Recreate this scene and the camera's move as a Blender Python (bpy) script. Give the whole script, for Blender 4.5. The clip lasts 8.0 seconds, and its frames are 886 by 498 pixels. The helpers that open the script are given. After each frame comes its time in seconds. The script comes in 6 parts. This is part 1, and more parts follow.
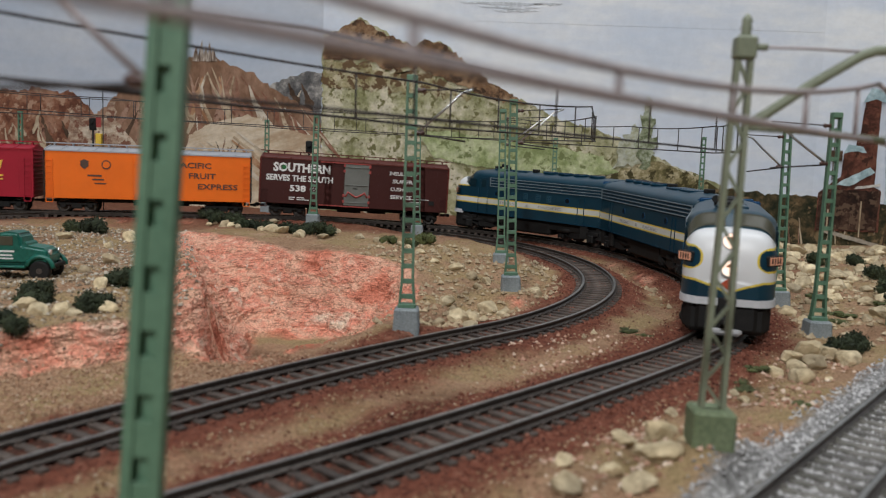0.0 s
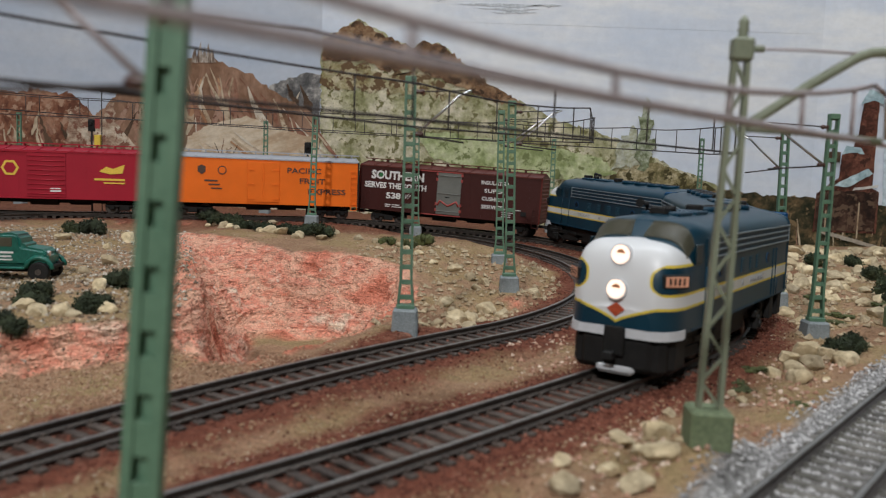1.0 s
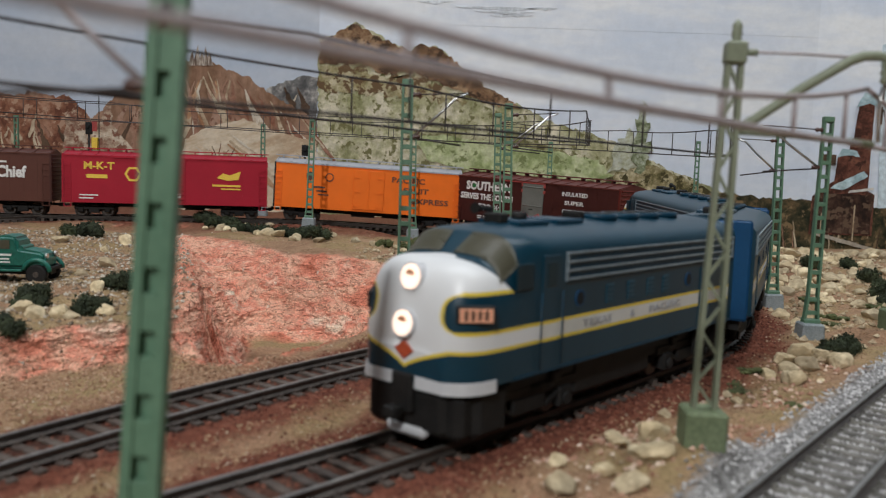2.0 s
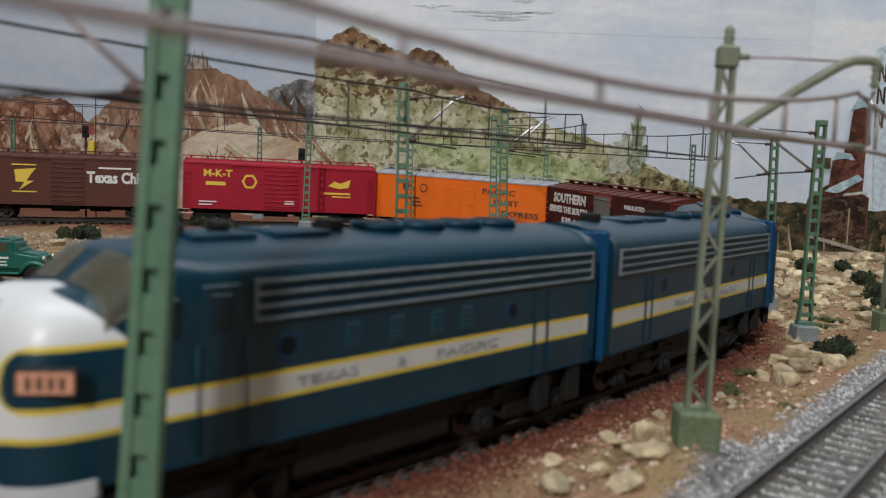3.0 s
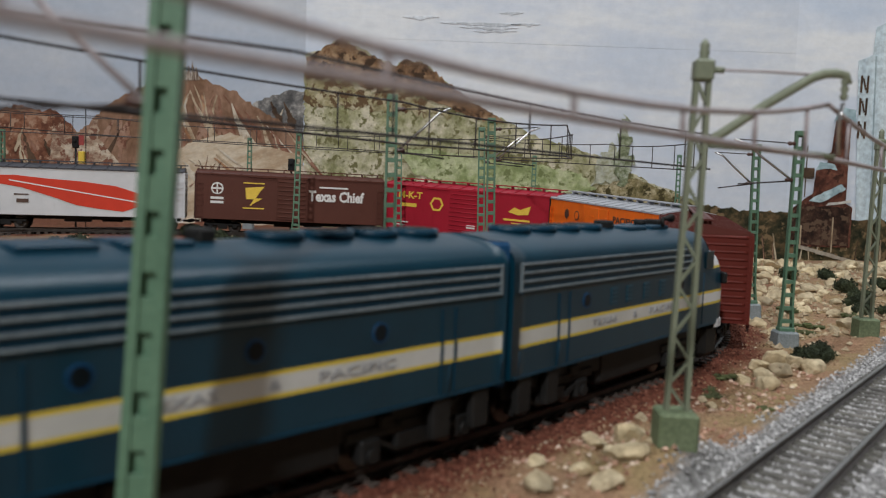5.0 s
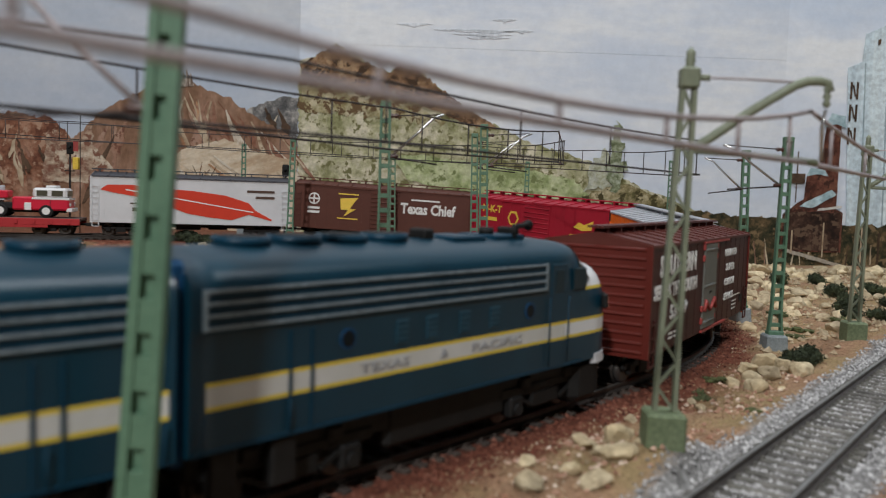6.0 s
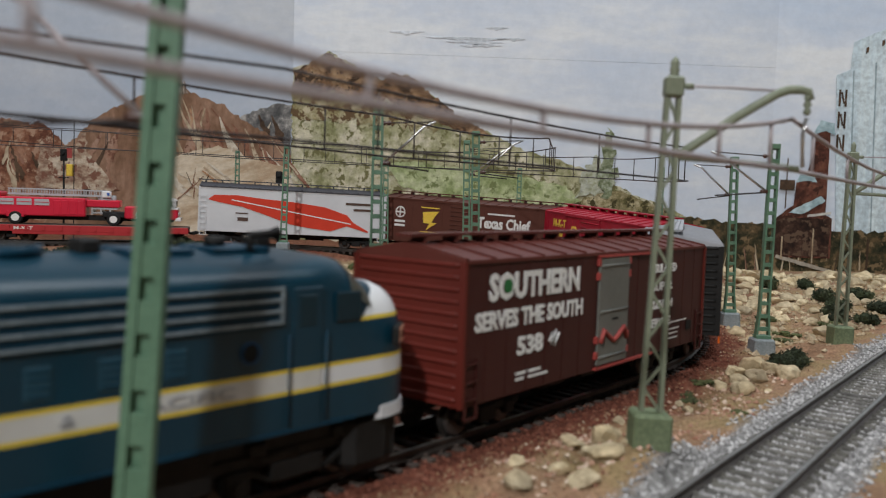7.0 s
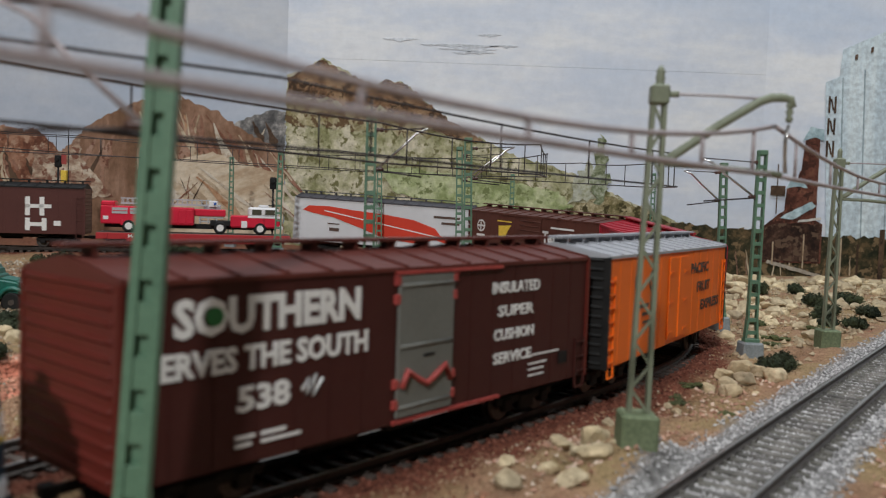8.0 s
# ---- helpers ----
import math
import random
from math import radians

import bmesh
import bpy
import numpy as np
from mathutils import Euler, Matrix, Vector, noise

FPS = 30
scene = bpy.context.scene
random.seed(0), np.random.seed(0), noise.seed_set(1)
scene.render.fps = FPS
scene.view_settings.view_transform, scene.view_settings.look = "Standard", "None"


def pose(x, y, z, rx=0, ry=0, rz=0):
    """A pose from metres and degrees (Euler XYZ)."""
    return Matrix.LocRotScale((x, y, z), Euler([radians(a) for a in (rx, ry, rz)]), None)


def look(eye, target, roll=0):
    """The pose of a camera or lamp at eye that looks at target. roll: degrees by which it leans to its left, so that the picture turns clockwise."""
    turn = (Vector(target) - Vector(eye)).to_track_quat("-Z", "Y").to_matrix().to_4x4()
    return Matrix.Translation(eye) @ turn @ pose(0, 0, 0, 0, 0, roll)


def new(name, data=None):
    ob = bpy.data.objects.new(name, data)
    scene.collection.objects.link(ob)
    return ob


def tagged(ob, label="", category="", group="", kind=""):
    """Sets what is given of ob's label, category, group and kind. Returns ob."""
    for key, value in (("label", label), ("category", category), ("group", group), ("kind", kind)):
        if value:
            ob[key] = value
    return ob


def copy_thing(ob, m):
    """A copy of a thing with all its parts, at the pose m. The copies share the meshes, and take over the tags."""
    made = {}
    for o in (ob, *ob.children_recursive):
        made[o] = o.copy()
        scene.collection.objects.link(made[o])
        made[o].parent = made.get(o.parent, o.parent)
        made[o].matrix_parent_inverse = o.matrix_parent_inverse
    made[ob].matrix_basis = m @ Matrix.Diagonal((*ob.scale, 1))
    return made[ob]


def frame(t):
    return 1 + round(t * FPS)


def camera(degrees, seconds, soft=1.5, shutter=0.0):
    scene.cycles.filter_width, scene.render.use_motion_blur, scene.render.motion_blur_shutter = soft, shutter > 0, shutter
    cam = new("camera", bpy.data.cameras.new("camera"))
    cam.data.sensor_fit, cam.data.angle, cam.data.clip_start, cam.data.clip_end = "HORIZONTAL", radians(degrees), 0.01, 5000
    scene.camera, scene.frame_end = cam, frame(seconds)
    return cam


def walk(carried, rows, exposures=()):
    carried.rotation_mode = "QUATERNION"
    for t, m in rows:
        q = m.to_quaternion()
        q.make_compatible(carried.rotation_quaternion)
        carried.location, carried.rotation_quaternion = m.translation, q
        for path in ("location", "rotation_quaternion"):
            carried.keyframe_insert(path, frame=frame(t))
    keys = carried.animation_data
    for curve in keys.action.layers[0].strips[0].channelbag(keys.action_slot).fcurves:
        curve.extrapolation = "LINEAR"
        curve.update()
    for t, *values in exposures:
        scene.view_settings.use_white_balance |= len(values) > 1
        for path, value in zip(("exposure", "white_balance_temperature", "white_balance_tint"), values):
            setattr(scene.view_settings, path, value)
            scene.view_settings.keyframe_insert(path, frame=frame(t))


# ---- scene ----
# An HO model railway: one unit in the plans below is a millimetre.
cam = camera(57.0, 8.0, soft=1.1, shutter=0.3)
cam.data.dof.use_dof = True
cam.data.dof.focus_distance = 0.55
cam.data.dof.aperture_fstop = 22.0
walk(cam, [
    (0, look((-0.00137, 0.01050, 0.06555), (-0.00642, 0.30895, 0.03549), 2.065)),
    (0.5, look((-0.00133, 0.01021, 0.06553), (-0.00619, 0.30868, 0.03568), 2.064)),
    (1, look((-0.00128, 0.00983, 0.06551), (-0.00588, 0.30833, 0.03593), 2.061)),
    (1.5, look((-0.00121, 0.00924, 0.06547), (-0.00541, 0.30779, 0.03632), 2.058)),
    (2.2, look((-0.00105, 0.00799, 0.06540), (-0.00441, 0.30664, 0.03712), 2.051)),
    (3, look((-0.00086, 0.00653, 0.06531), (-0.00328, 0.30528, 0.03804), 2.041)),
    (3.5, look((-0.00069, 0.00528, 0.06524), (-0.00233, 0.30411, 0.03881), 2.033)),
    (4, look((-0.00049, 0.00379, 0.06516), (-0.00121, 0.30270, 0.03971), 2.022)),
    (4.5, look((-0.00029, 0.00225, 0.06508), (-0.00010, 0.30125, 0.04060), 2.011)),
    (5.2, look((0.00005, -0.00029, 0.06495), (0.00170, 0.29882, 0.04204), 1.992)),
    (6, look((0.00046, -0.00334, 0.06481), (0.00377, 0.29589, 0.04369), 1.968)),
    (6.5, look((0.00080, -0.00584, 0.06470), (0.00540, 0.29348, 0.04498), 1.947)),
    (7, look((0.00108, -0.00790, 0.06462), (0.00670, 0.29147, 0.04601), 1.930)),
    (7.5, look((0.00137, -0.01004, 0.06454), (0.00802, 0.28938, 0.04704), 1.911)),
    (8, look((0.00168, -0.01235, 0.06445), (0.00941, 0.28710, 0.04813), 1.891)),
])

# ---- light: ceiling tubes of the club room ----
world = bpy.data.worlds.new("room_air")
world.use_nodes = True
world.node_tree.nodes["Background"].inputs[0].default_value = (0.75, 0.8, 0.9, 1)
world.node_tree.nodes["Background"].inputs[1].default_value = 0.05
scene.world = world
scene.view_settings.exposure = 0.0


def tube_light(name, x, y, z, w, h, watts, color):
    data = bpy.data.lights.new(name, "AREA")
    data.shape, data.size, data.size_y, data.energy, data.color = "RECTANGLE", w, h, watts, color
    ob = new(name, data)
    ob.matrix_world = pose(x, y, z)
    return ob


tube_light("ceiling_tube_back", 0.15, 0.35, 1.30, 1.8, 0.22, 14.3, (0.94, 0.985, 1.03))
lamp = tube_light("standing_lamp_front", -0.33, -1.02, 0.97, 0.075, 0.075, 16.3, (0.98, 0.985, 0.985))
lamp.matrix_world = look((-0.33, -1.02, 0.97), (0.0, 0.35, 0.0))

# ---- materials ----
MM = 0.001


def nodes_of(name):
    m = bpy.data.materials.new(name)
    m.use_nodes = True
    nt = m.node_tree
    return m, nt, nt.nodes["Principled BSDF"]


def link(nt, a, b):
    nt.links.new(a, b)


def noise_node(nt, scale, detail=6, rough=0.6, coord=None, stretch=None):
    n = nt.nodes.new("ShaderNodeTexNoise")
    n.inputs["Scale"].default_value, n.inputs["Detail"].default_value, n.inputs["Roughness"].default_value = scale, detail, rough
    if coord is None:
        coord = nt.nodes.new("ShaderNodeTexCoord").outputs["Object"]
    if stretch:
        mp = nt.nodes.new("ShaderNodeMapping")
        mp.inputs["Scale"].default_value = stretch
        link(nt, coord, mp.inputs["Vector"])
        coord = mp.outputs["Vector"]
    link(nt, coord, n.inputs["Vector"])
    return n


def ramp_node(nt, fac, stops):
    r = nt.nodes.new("ShaderNodeValToRGB")
    els = r.color_ramp.elements
    while len(els) < len(stops):
        els.new(0.5)
    for el, (p, c) in zip(els, stops):
        el.position, el.color = p, (*c, 1)
    link(nt, fac, r.inputs["Fac"])
    return r


def mix_node(nt, fac, a, b, mode="MIX"):
    m = nt.nodes.new("ShaderNodeMix")
    m.data_type, m.blend_type = "RGBA", mode
    for sock, val in ((m.inputs["Factor"], fac), (m.inputs["A"], a), (m.inputs["B"], b)):
        if isinstance(val, (int, float)):
            sock.default_value = val
        elif isinstance(val, tuple):
            sock.default_value = (*val, 1)
        else:
            link(nt, val, sock)
    return m.outputs["Result"]


def math_node(nt, op, a, b=0.0, c=0.0, clamp=False):
    m = nt.nodes.new("ShaderNodeMath")
    m.operation, m.use_clamp = op, clamp
    for sock, val in zip(m.inputs, (a, b, c)):
        if isinstance(val, (int, float)):
            sock.default_value = val
        else:
            link(nt, val, sock)
    return m.outputs[0]


def bump_node(nt, bsdf, height, dist, strength=1.0):
    b = nt.nodes.new("ShaderNodeBump")
    b.inputs["Distance"].default_value, b.inputs["Strength"].default_value = dist, strength
    link(nt, height, b.inputs["Height"])
    link(nt, b.outputs[0], bsdf.inputs["Normal"])


def mixed(name, c1, c2, scale, rough=0.8, metal=0.0, bump=0.0, fine=0.25, each=0.0, spec=0.5):
    """A surface of two tones at one scale, finer specks at eight times that, and relief."""
    m, nt, b = nodes_of(name)
    n1, n2 = noise_node(nt, scale), noise_node(nt, scale * 8, 4)
    r = ramp_node(nt, n1.outputs["Fac"], [(0.32, c1), (0.68, c2)])
    dark = ramp_node(nt, n2.outputs["Fac"], [(0.3, (1 - fine,) * 3), (0.7, (1 + fine * 0.85,) * 3)])
    col = mix_node(nt, 1.0, r.outputs[0], dark.outputs[0], "MULTIPLY")
    if each:
        info = nt.nodes.new("ShaderNodeObjectInfo")
        tone = ramp_node(nt, info.outputs["Random"], [(0.0, (1 - each,) * 3), (1.0, (1 + each, 1 + each, 1 + each * 0.8))])
        col = mix_node(nt, 1.0, col, tone.outputs[0], "MULTIPLY")
    link(nt, col, b.inputs["Base Color"])
    b.inputs["Roughness"].default_value, b.inputs["Metallic"].default_value = rough, metal
    b.inputs["Specular IOR Level"].default_value = spec
    if bump:
        bump_node(nt, b, n2.outputs["Fac"], bump)
    return m


def glow(name, color, strength):
    m, nt, b = nodes_of(name)
    b.inputs["Base Color"].default_value = (*color, 1)
    b.inputs["Emission Color"].default_value = (*color, 1)
    b.inputs["Emission Strength"].default_value = strength
    return m


M_MAST = mixed("mast_green_paint", (0.085, 0.175, 0.11), (0.12, 0.225, 0.145), 120, 0.55, fine=0.1)
M_MAST_GREY = mixed("mast_grey_green_paint", (0.18, 0.205, 0.14), (0.215, 0.24, 0.17), 120, 0.55, fine=0.08)
M_FOOT = mixed("foot_grey", (0.20, 0.23, 0.24), (0.27, 0.30, 0.31), 150, 0.8, bump=0.0002)
M_FOOT_GREEN = mixed("foot_green", (0.13, 0.17, 0.09), (0.17, 0.21, 0.12), 120, 0.7, bump=0.0001)
M_WIRE = mixed("wire_dark", (0.035, 0.03, 0.03), (0.06, 0.05, 0.05), 200, 0.5, 0.4)
M_WIRE_GREY = mixed("wire_grey", (0.33, 0.29, 0.30), (0.40, 0.35, 0.36), 200, 0.5, 0.0)
M_INSUL = mixed("insulator_brown", (0.06, 0.03, 0.025), (0.1, 0.05, 0.04), 300, 0.35)
M_STEEL = mixed("bright_steel", (0.55, 0.55, 0.55), (0.7, 0.7, 0.7), 300, 0.3, 0.9)
M_RAIL = mixed("rail_weathered", (0.055, 0.045, 0.04), (0.10, 0.085, 0.075), 150, 0.45, 0.5)
M_RAIL_TOP = mixed("rail_head_steel", (0.24, 0.23, 0.21), (0.36, 0.35, 0.33), 150, 0.35, 0.8)
M_TIE = mixed("sleeper_brown", (0.05, 0.036, 0.03), (0.105, 0.08, 0.068), 150, 0.8, bump=0.0002, each=0.3)
M_TIE_GREY = mixed("sleeper_grey", (0.10, 0.095, 0.085), (0.17, 0.16, 0.15), 150, 0.8, bump=0.0002, each=0.3)
M_BLACK = mixed("black_plastic", (0.007, 0.007, 0.007), (0.014, 0.0135, 0.013), 200, 0.65, spec=0.3)
M_WHEEL = mixed("wheel_metal", (0.07, 0.065, 0.06), (0.13, 0.12, 0.115), 300, 0.4, 0.7)
M_BLUE = mixed("loco_blue", (0.003, 0.030, 0.056), (0.005, 0.040, 0.072), 60, 0.42, fine=0.05, spec=0.25)
M_BLUE_END = mixed("loco_blue_end", (0.005, 0.05, 0.13), (0.007, 0.06, 0.15), 60, 0.45, fine=0.05, spec=0.25)
M_LAMP = glow("headlight_glow", (1.0, 0.76, 0.62), 1.0)
M_LAMP_SOFT = glow("number_board_glow", (0.62, 0.30, 0.19), 0.16)
M_GLASS = mixed("cab_glass", (0.065, 0.062, 0.042), (0.085, 0.08, 0.055), 80, 0.35, spec=0.3, fine=0.05)
M_WHITE = mixed("white_lettering", (0.68, 0.68, 0.66), (0.76, 0.76, 0.74), 200, 0.6, fine=0.05)
M_YELLOW = mixed("yellow_lettering", (0.75, 0.50, 0.05), (0.82, 0.58, 0.08), 200, 0.6)
M_DARKTEXT = mixed("dark_lettering", (0.06, 0.03, 0.02), (0.09, 0.045, 0.03), 200, 0.6)
M_GREENLET = mixed("green_letter_fill", (0.01, 0.12, 0.03), (0.015, 0.16, 0.04), 200, 0.6)
M_GREYDOOR = mixed("grey_door", (0.13, 0.135, 0.12), (0.16, 0.165, 0.15), 120, 0.5, fine=0.07)
M_REDTRIM = mixed("red_trim", (0.30, 0.045, 0.04), (0.38, 0.06, 0.05), 150, 0.5)
M_ROCK = mixed("rock_cream", (0.36, 0.27, 0.16), (0.68, 0.58, 0.41), 160, 0.95, bump=0.0009, each=0.28, spec=0.2)
M_BUSH = mixed("bush_foliage", (0.012, 0.020, 0.010), (0.05, 0.06, 0.026), 300, 0.95, each=0.3)
M_BUSH_DRY = mixed("olive_foliage", (0.05, 0.06, 0.02), (0.10, 0.11, 0.04), 300, 0.95, each=0.3)
M_ROOM = mixed("room_wall_paint", (0.30, 0.29, 0.27), (0.36, 0.35, 0.33), 2, 0.9)
M_WOOD = mixed("layout_plywood", (0.25, 0.16, 0.08), (0.34, 0.23, 0.12), 8, 0.7, bump=0.0004)

# ---- building blocks ----


def part(name, bm, material, parent=None, label="", m=None):
    me = bpy.data.meshes.new(name)
    bmesh.ops.scale(bm, vec=(MM, MM, MM), verts=bm.verts)
    bm.to_mesh(me)
    bm.free()
    for mt in (material if isinstance(material, (list, tuple)) else [material]):
        me.materials.append(mt)
    ob = new(name, me)
    if parent is not None:
        ob.parent = parent
    if m is not None:
        ob.matrix_basis = m
    if label:
        tagged(ob, label)
    return ob


def at(x, y, z, rz=0.0, rx=0.0, ry=0.0):
    return pose(x * MM, y * MM, z * MM, rx, ry, rz)


def share(ob, parent, m):
    c = ob.copy()
    scene.collection.objects.link(c)
    c.parent = parent
    c.matrix_basis = m
    return c


def add_box(bm, x0, x1, y0, y1, z0, z1, bev=0.0):
    v = [bm.verts.new(p) for p in ((x0, y0, z0), (x1, y0, z0), (x1, y1, z0), (x0, y1, z0), (x0, y0, z1), (x1, y0, z1), (x1, y1, z1), (x0, y1, z1))]
    fs = [bm.faces.new([v[i] for i in q]) for q in ((3, 2, 1, 0), (4, 5, 6, 7), (0, 1, 5, 4), (1, 2, 6, 5), (2, 3, 7, 6), (3, 0, 4, 7))]
    if bev:
        es = list({e for f in fs for e in f.edges})
        bmesh.ops.bevel(bm, geom=es, offset=bev, segments=1, affect="EDGES")
    return v


def box(x0, x1, y0, y1, z0, z1, bev=0.0):
    bm = bmesh.new()
    add_box(bm, x0, x1, y0, y1, z0, z1, bev)
    return bm


def add_bar(bm, a, b, w, h=None, up=Vector((0, 0, 1))):
    """A square bar from a to b."""
    a, b = Vector(a), Vector(b)
    h = h or w
    d = (b - a).normalized()
    s = d.cross(up)
    s = s.normalized() if s.length > 1e-4 else Vector((1, 0, 0))
    u = s.cross(d)
    r = [[bm.verts.new(p + s * i * w / 2 + u * j * h / 2) for i, j in ((-1, -1), (1, -1), (1, 1), (-1, 1))] for p in (a, b)]
    for i in range(4):
        bm.faces.new((r[0][i], r[0][(i + 1) % 4], r[1][(i + 1) % 4], r[1][i]))
    bm.faces.new(r[0][::-1])
    bm.faces.new(r[1])


def add_tube(bm, pts, rad, n=6, radii=None):
    """A round tube through the points, closed at its ends."""
    pts = [Vector(p) for p in pts]
    rings = []
    for i, p in enumerate(pts):
        d = (pts[min(i + 1, len(pts) - 1)] - pts[max(i - 1, 0)]).normalized()
        s = d.cross(Vector((0, 0, 1)))
        s = s.normalized() if s.length > 1e-3 else Vector((1, 0, 0))
        u = s.cross(d)
        rr = radii[i] if radii else rad
        rings.append([bm.verts.new(p + (s * math.cos(k * math.tau / n) + u * math.sin(k * math.tau / n)) * rr) for k in range(n)])
    for a, b in zip(rings, rings[1:]):
        for k in range(n):
            f = bm.faces.new((a[k], a[(k + 1) % n], b[(k + 1) % n], b[k]))
            f.smooth = True
    bm.faces.new(rings[0][::-1])
    bm.faces.new(rings[-1])


def tube(pts, rad, n=6, radii=None):
    bm = bmesh.new()
    add_tube(bm, pts, rad, n, radii)
    return bm


def disc(cx, cy, cz, axis, rad, thick, n=20):
    d = Vector(axis).normalized()
    c = Vector((cx, cy, cz))
    return tube([c, c + d * thick], rad, n)


def slab(outline, y0, y1):
    """A plate with an outline in x and z, from depth y0 to y1."""
    bm = bmesh.new()
    a = [bm.verts.new((x, y0, z)) for x, z in outline]
    b = [bm.verts.new((x, y1, z)) for x, z in outline]
    n = len(outline)
    bm.faces.new(a)
    bm.faces.new(b[::-1])
    for i in range(n):
        bm.faces.new((a[i], b[i], b[(i + 1) % n], a[(i + 1) % n]))
    bmesh.ops.recalc_face_normals(bm, faces=bm.faces)
    return bm


def empty(name, m, label, category, group="", kind=""):
    ob = new(name)
    ob.empty_display_size = 0.01
    ob.matrix_world = m
    return tagged(ob, label, category, group, kind)


# ---- plan of the lines ----


class Line:
    """A track's centre line, from its curvature along the way; it climbs to the back."""

    def __init__(self, x, y, th, k0, s1, k1, s2, k2, sg=1e9, run=1.0, top=0.0, length=2000.0, k3=None):
        ds = 4.0
        self.s = s = np.arange(0, length, ds)
        k3 = k1 if k3 is None else k3
        ease = lambda a: np.clip((s - a) / 60 + 0.5, 0, 1)
        k = k0 + (k1 - k0) * ease(s1) + (k3 - k1) * ease((s1 + s2) / 2) + (k2 - k3) * ease(s2)
        self.t = th + np.concatenate([[0], np.cumsum(k[:-1] * ds)])
        mid = self.t[:-1] + k[:-1] * ds / 2
        self.x = x + np.concatenate([[0], np.cumsum(np.cos(mid) * ds)])
        self.y = y + np.concatenate([[0], np.cumsum(np.sin(mid) * ds)])
        self.z = top * np.clip((s - sg) / run, 0, 1)

    def at(self, s, side=0.0, up=0.0):
        t = np.interp(s, self.s, self.t)
        return Vector((np.interp(s, self.s, self.x) - math.sin(t) * side, np.interp(s, self.s, self.y) + math.cos(t) * side, np.interp(s, self.s, self.z) + up))

    def turn(self, s):
        return math.degrees(np.interp(s, self.s, self.t))


LINE_A = Line(-260.81, -45.53, 0.71823, 0.000347, 493.9, 0.003377, 1085.7, 0.0000314, 632.2, 477.5, 19.0, 2200.0, 0.005041)
LINE_B = Line(-218.14, -112.16, 1.35076, -0.00098, 525.8, 0.0042, 1417.0, 0.0005, 532.8, 665.9, 18.0, 1420.0)
LINE_C = Line(-185.9, -145.6, 0.8927, 0.0, 1e5, 0.0, 2e5, 0.0, length=1300.0)

# ---- ground ----
PIT = [(-212, 603), (-160, 567), (-115, 536), (-73, 508), (-52, 500), (-31, 488), (-24, 440), (-32, 389), (-40, 366), (-49, 342), (-55, 325), (-65, 308), (-73, 288), (-87, 286), (-96, 306), (-103, 332), (-116, 378), (-132, 425), (-155, 480), (-190, 550)]
PIT_FLOOR = [(-118, 476), (-94, 470), (-80, 478), (-70, 470), (-58, 430), (-56, 390), (-64, 350), (-74, 318), (-82, 318), (-92, 345), (-100, 385), (-112, 430)]
BENCH = [(-600, 240), (-142, 262), (-122, 280), (-102, 304), (-101, 330), (-114, 380), (-132, 430), (-160, 520), (-225, 665), (-330, 700), (-600, 560)]
SPUR = [(-101, 326, 2), (-105, 338, 4), (-110, 352, 7.5), (-115, 366, 11.5), (-118, 376, 9)]


def inside_distance(X, Y, poly):
    """Distance to the outline, positive inside."""
    d = np.full(X.shape, 1e9)
    inside = np.zeros(X.shape, bool)
    for (x0, y0), (x1, y1) in zip(poly, poly[1:] + poly[:1]):
        t = np.clip(((X - x0) * (x1 - x0) + (Y - y0) * (y1 - y0)) / ((x1 - x0) ** 2 + (y1 - y0) ** 2), 0, 1)
        d = np.minimum(d, np.hypot(X - x0 - t * (x1 - x0), Y - y0 - t * (y1 - y0)))
        cross = ((y0 > Y) != (y1 > Y)) & (X < (x1 - x0) * (Y - y0) / (y1 - y0 + 1e-9) + x0)
        inside ^= cross
    return np.where(inside, d, -d)


def wave_noise(X, Y, scale, seed, octaves=4):
    """Smooth value noise on a grid."""
    rng = np.random.RandomState(seed)
    out, amp = np.zeros(X.shape), 1.0
    for _ in range(octaves):
        g = rng.rand(97, 97)
        u, v = X / scale + 31.7, Y / scale + 17.3
        i, j = np.floor(u).astype(int), np.floor(v).astype(int)
        a, b = u - i, v - j
        a, b = a * a * (3 - 2 * a), b * b * (3 - 2 * b)
        q = lambda m, n: g[(i + m) % 97, (j + n) % 97]
        out += amp * ((q(0, 0) * (1 - a) + q(1, 0) * a) * (1 - b) + (q(0, 1) * (1 - a) + q(1, 1) * a) * b - 0.5)
        amp, scale = amp * 0.5, scale * 0.47
    return out


def line_distance(X, Y, line, step=3):
    d, z = np.full(X.shape, 1e9), np.zeros(X.shape)
    for x, y, h in zip(line.x[::step], line.y[::step], line.z[::step]):
        r = np.hypot(X - x, Y - y)
        m = r < d
        d[m], z[m] = r[m], h
    return d, z


def smooth(a, b, v):
    t = np.clip((v - a) / (b - a), 0, 1)
    return t * t * (3 - 2 * t)


PIT_Z = -36.0
MOUNDS = [(60.1, 200.2, 1.9), (48, 205, -1.0), (30, 186, -2.5), (208, 392.5, -1.4), (-20.6, 335.8, 0.3), (162, 376.1, -4), (28.1, 442.4, 1.2), (27.5, 538.6, 3.0), (-45.4, 119.5, -2)]


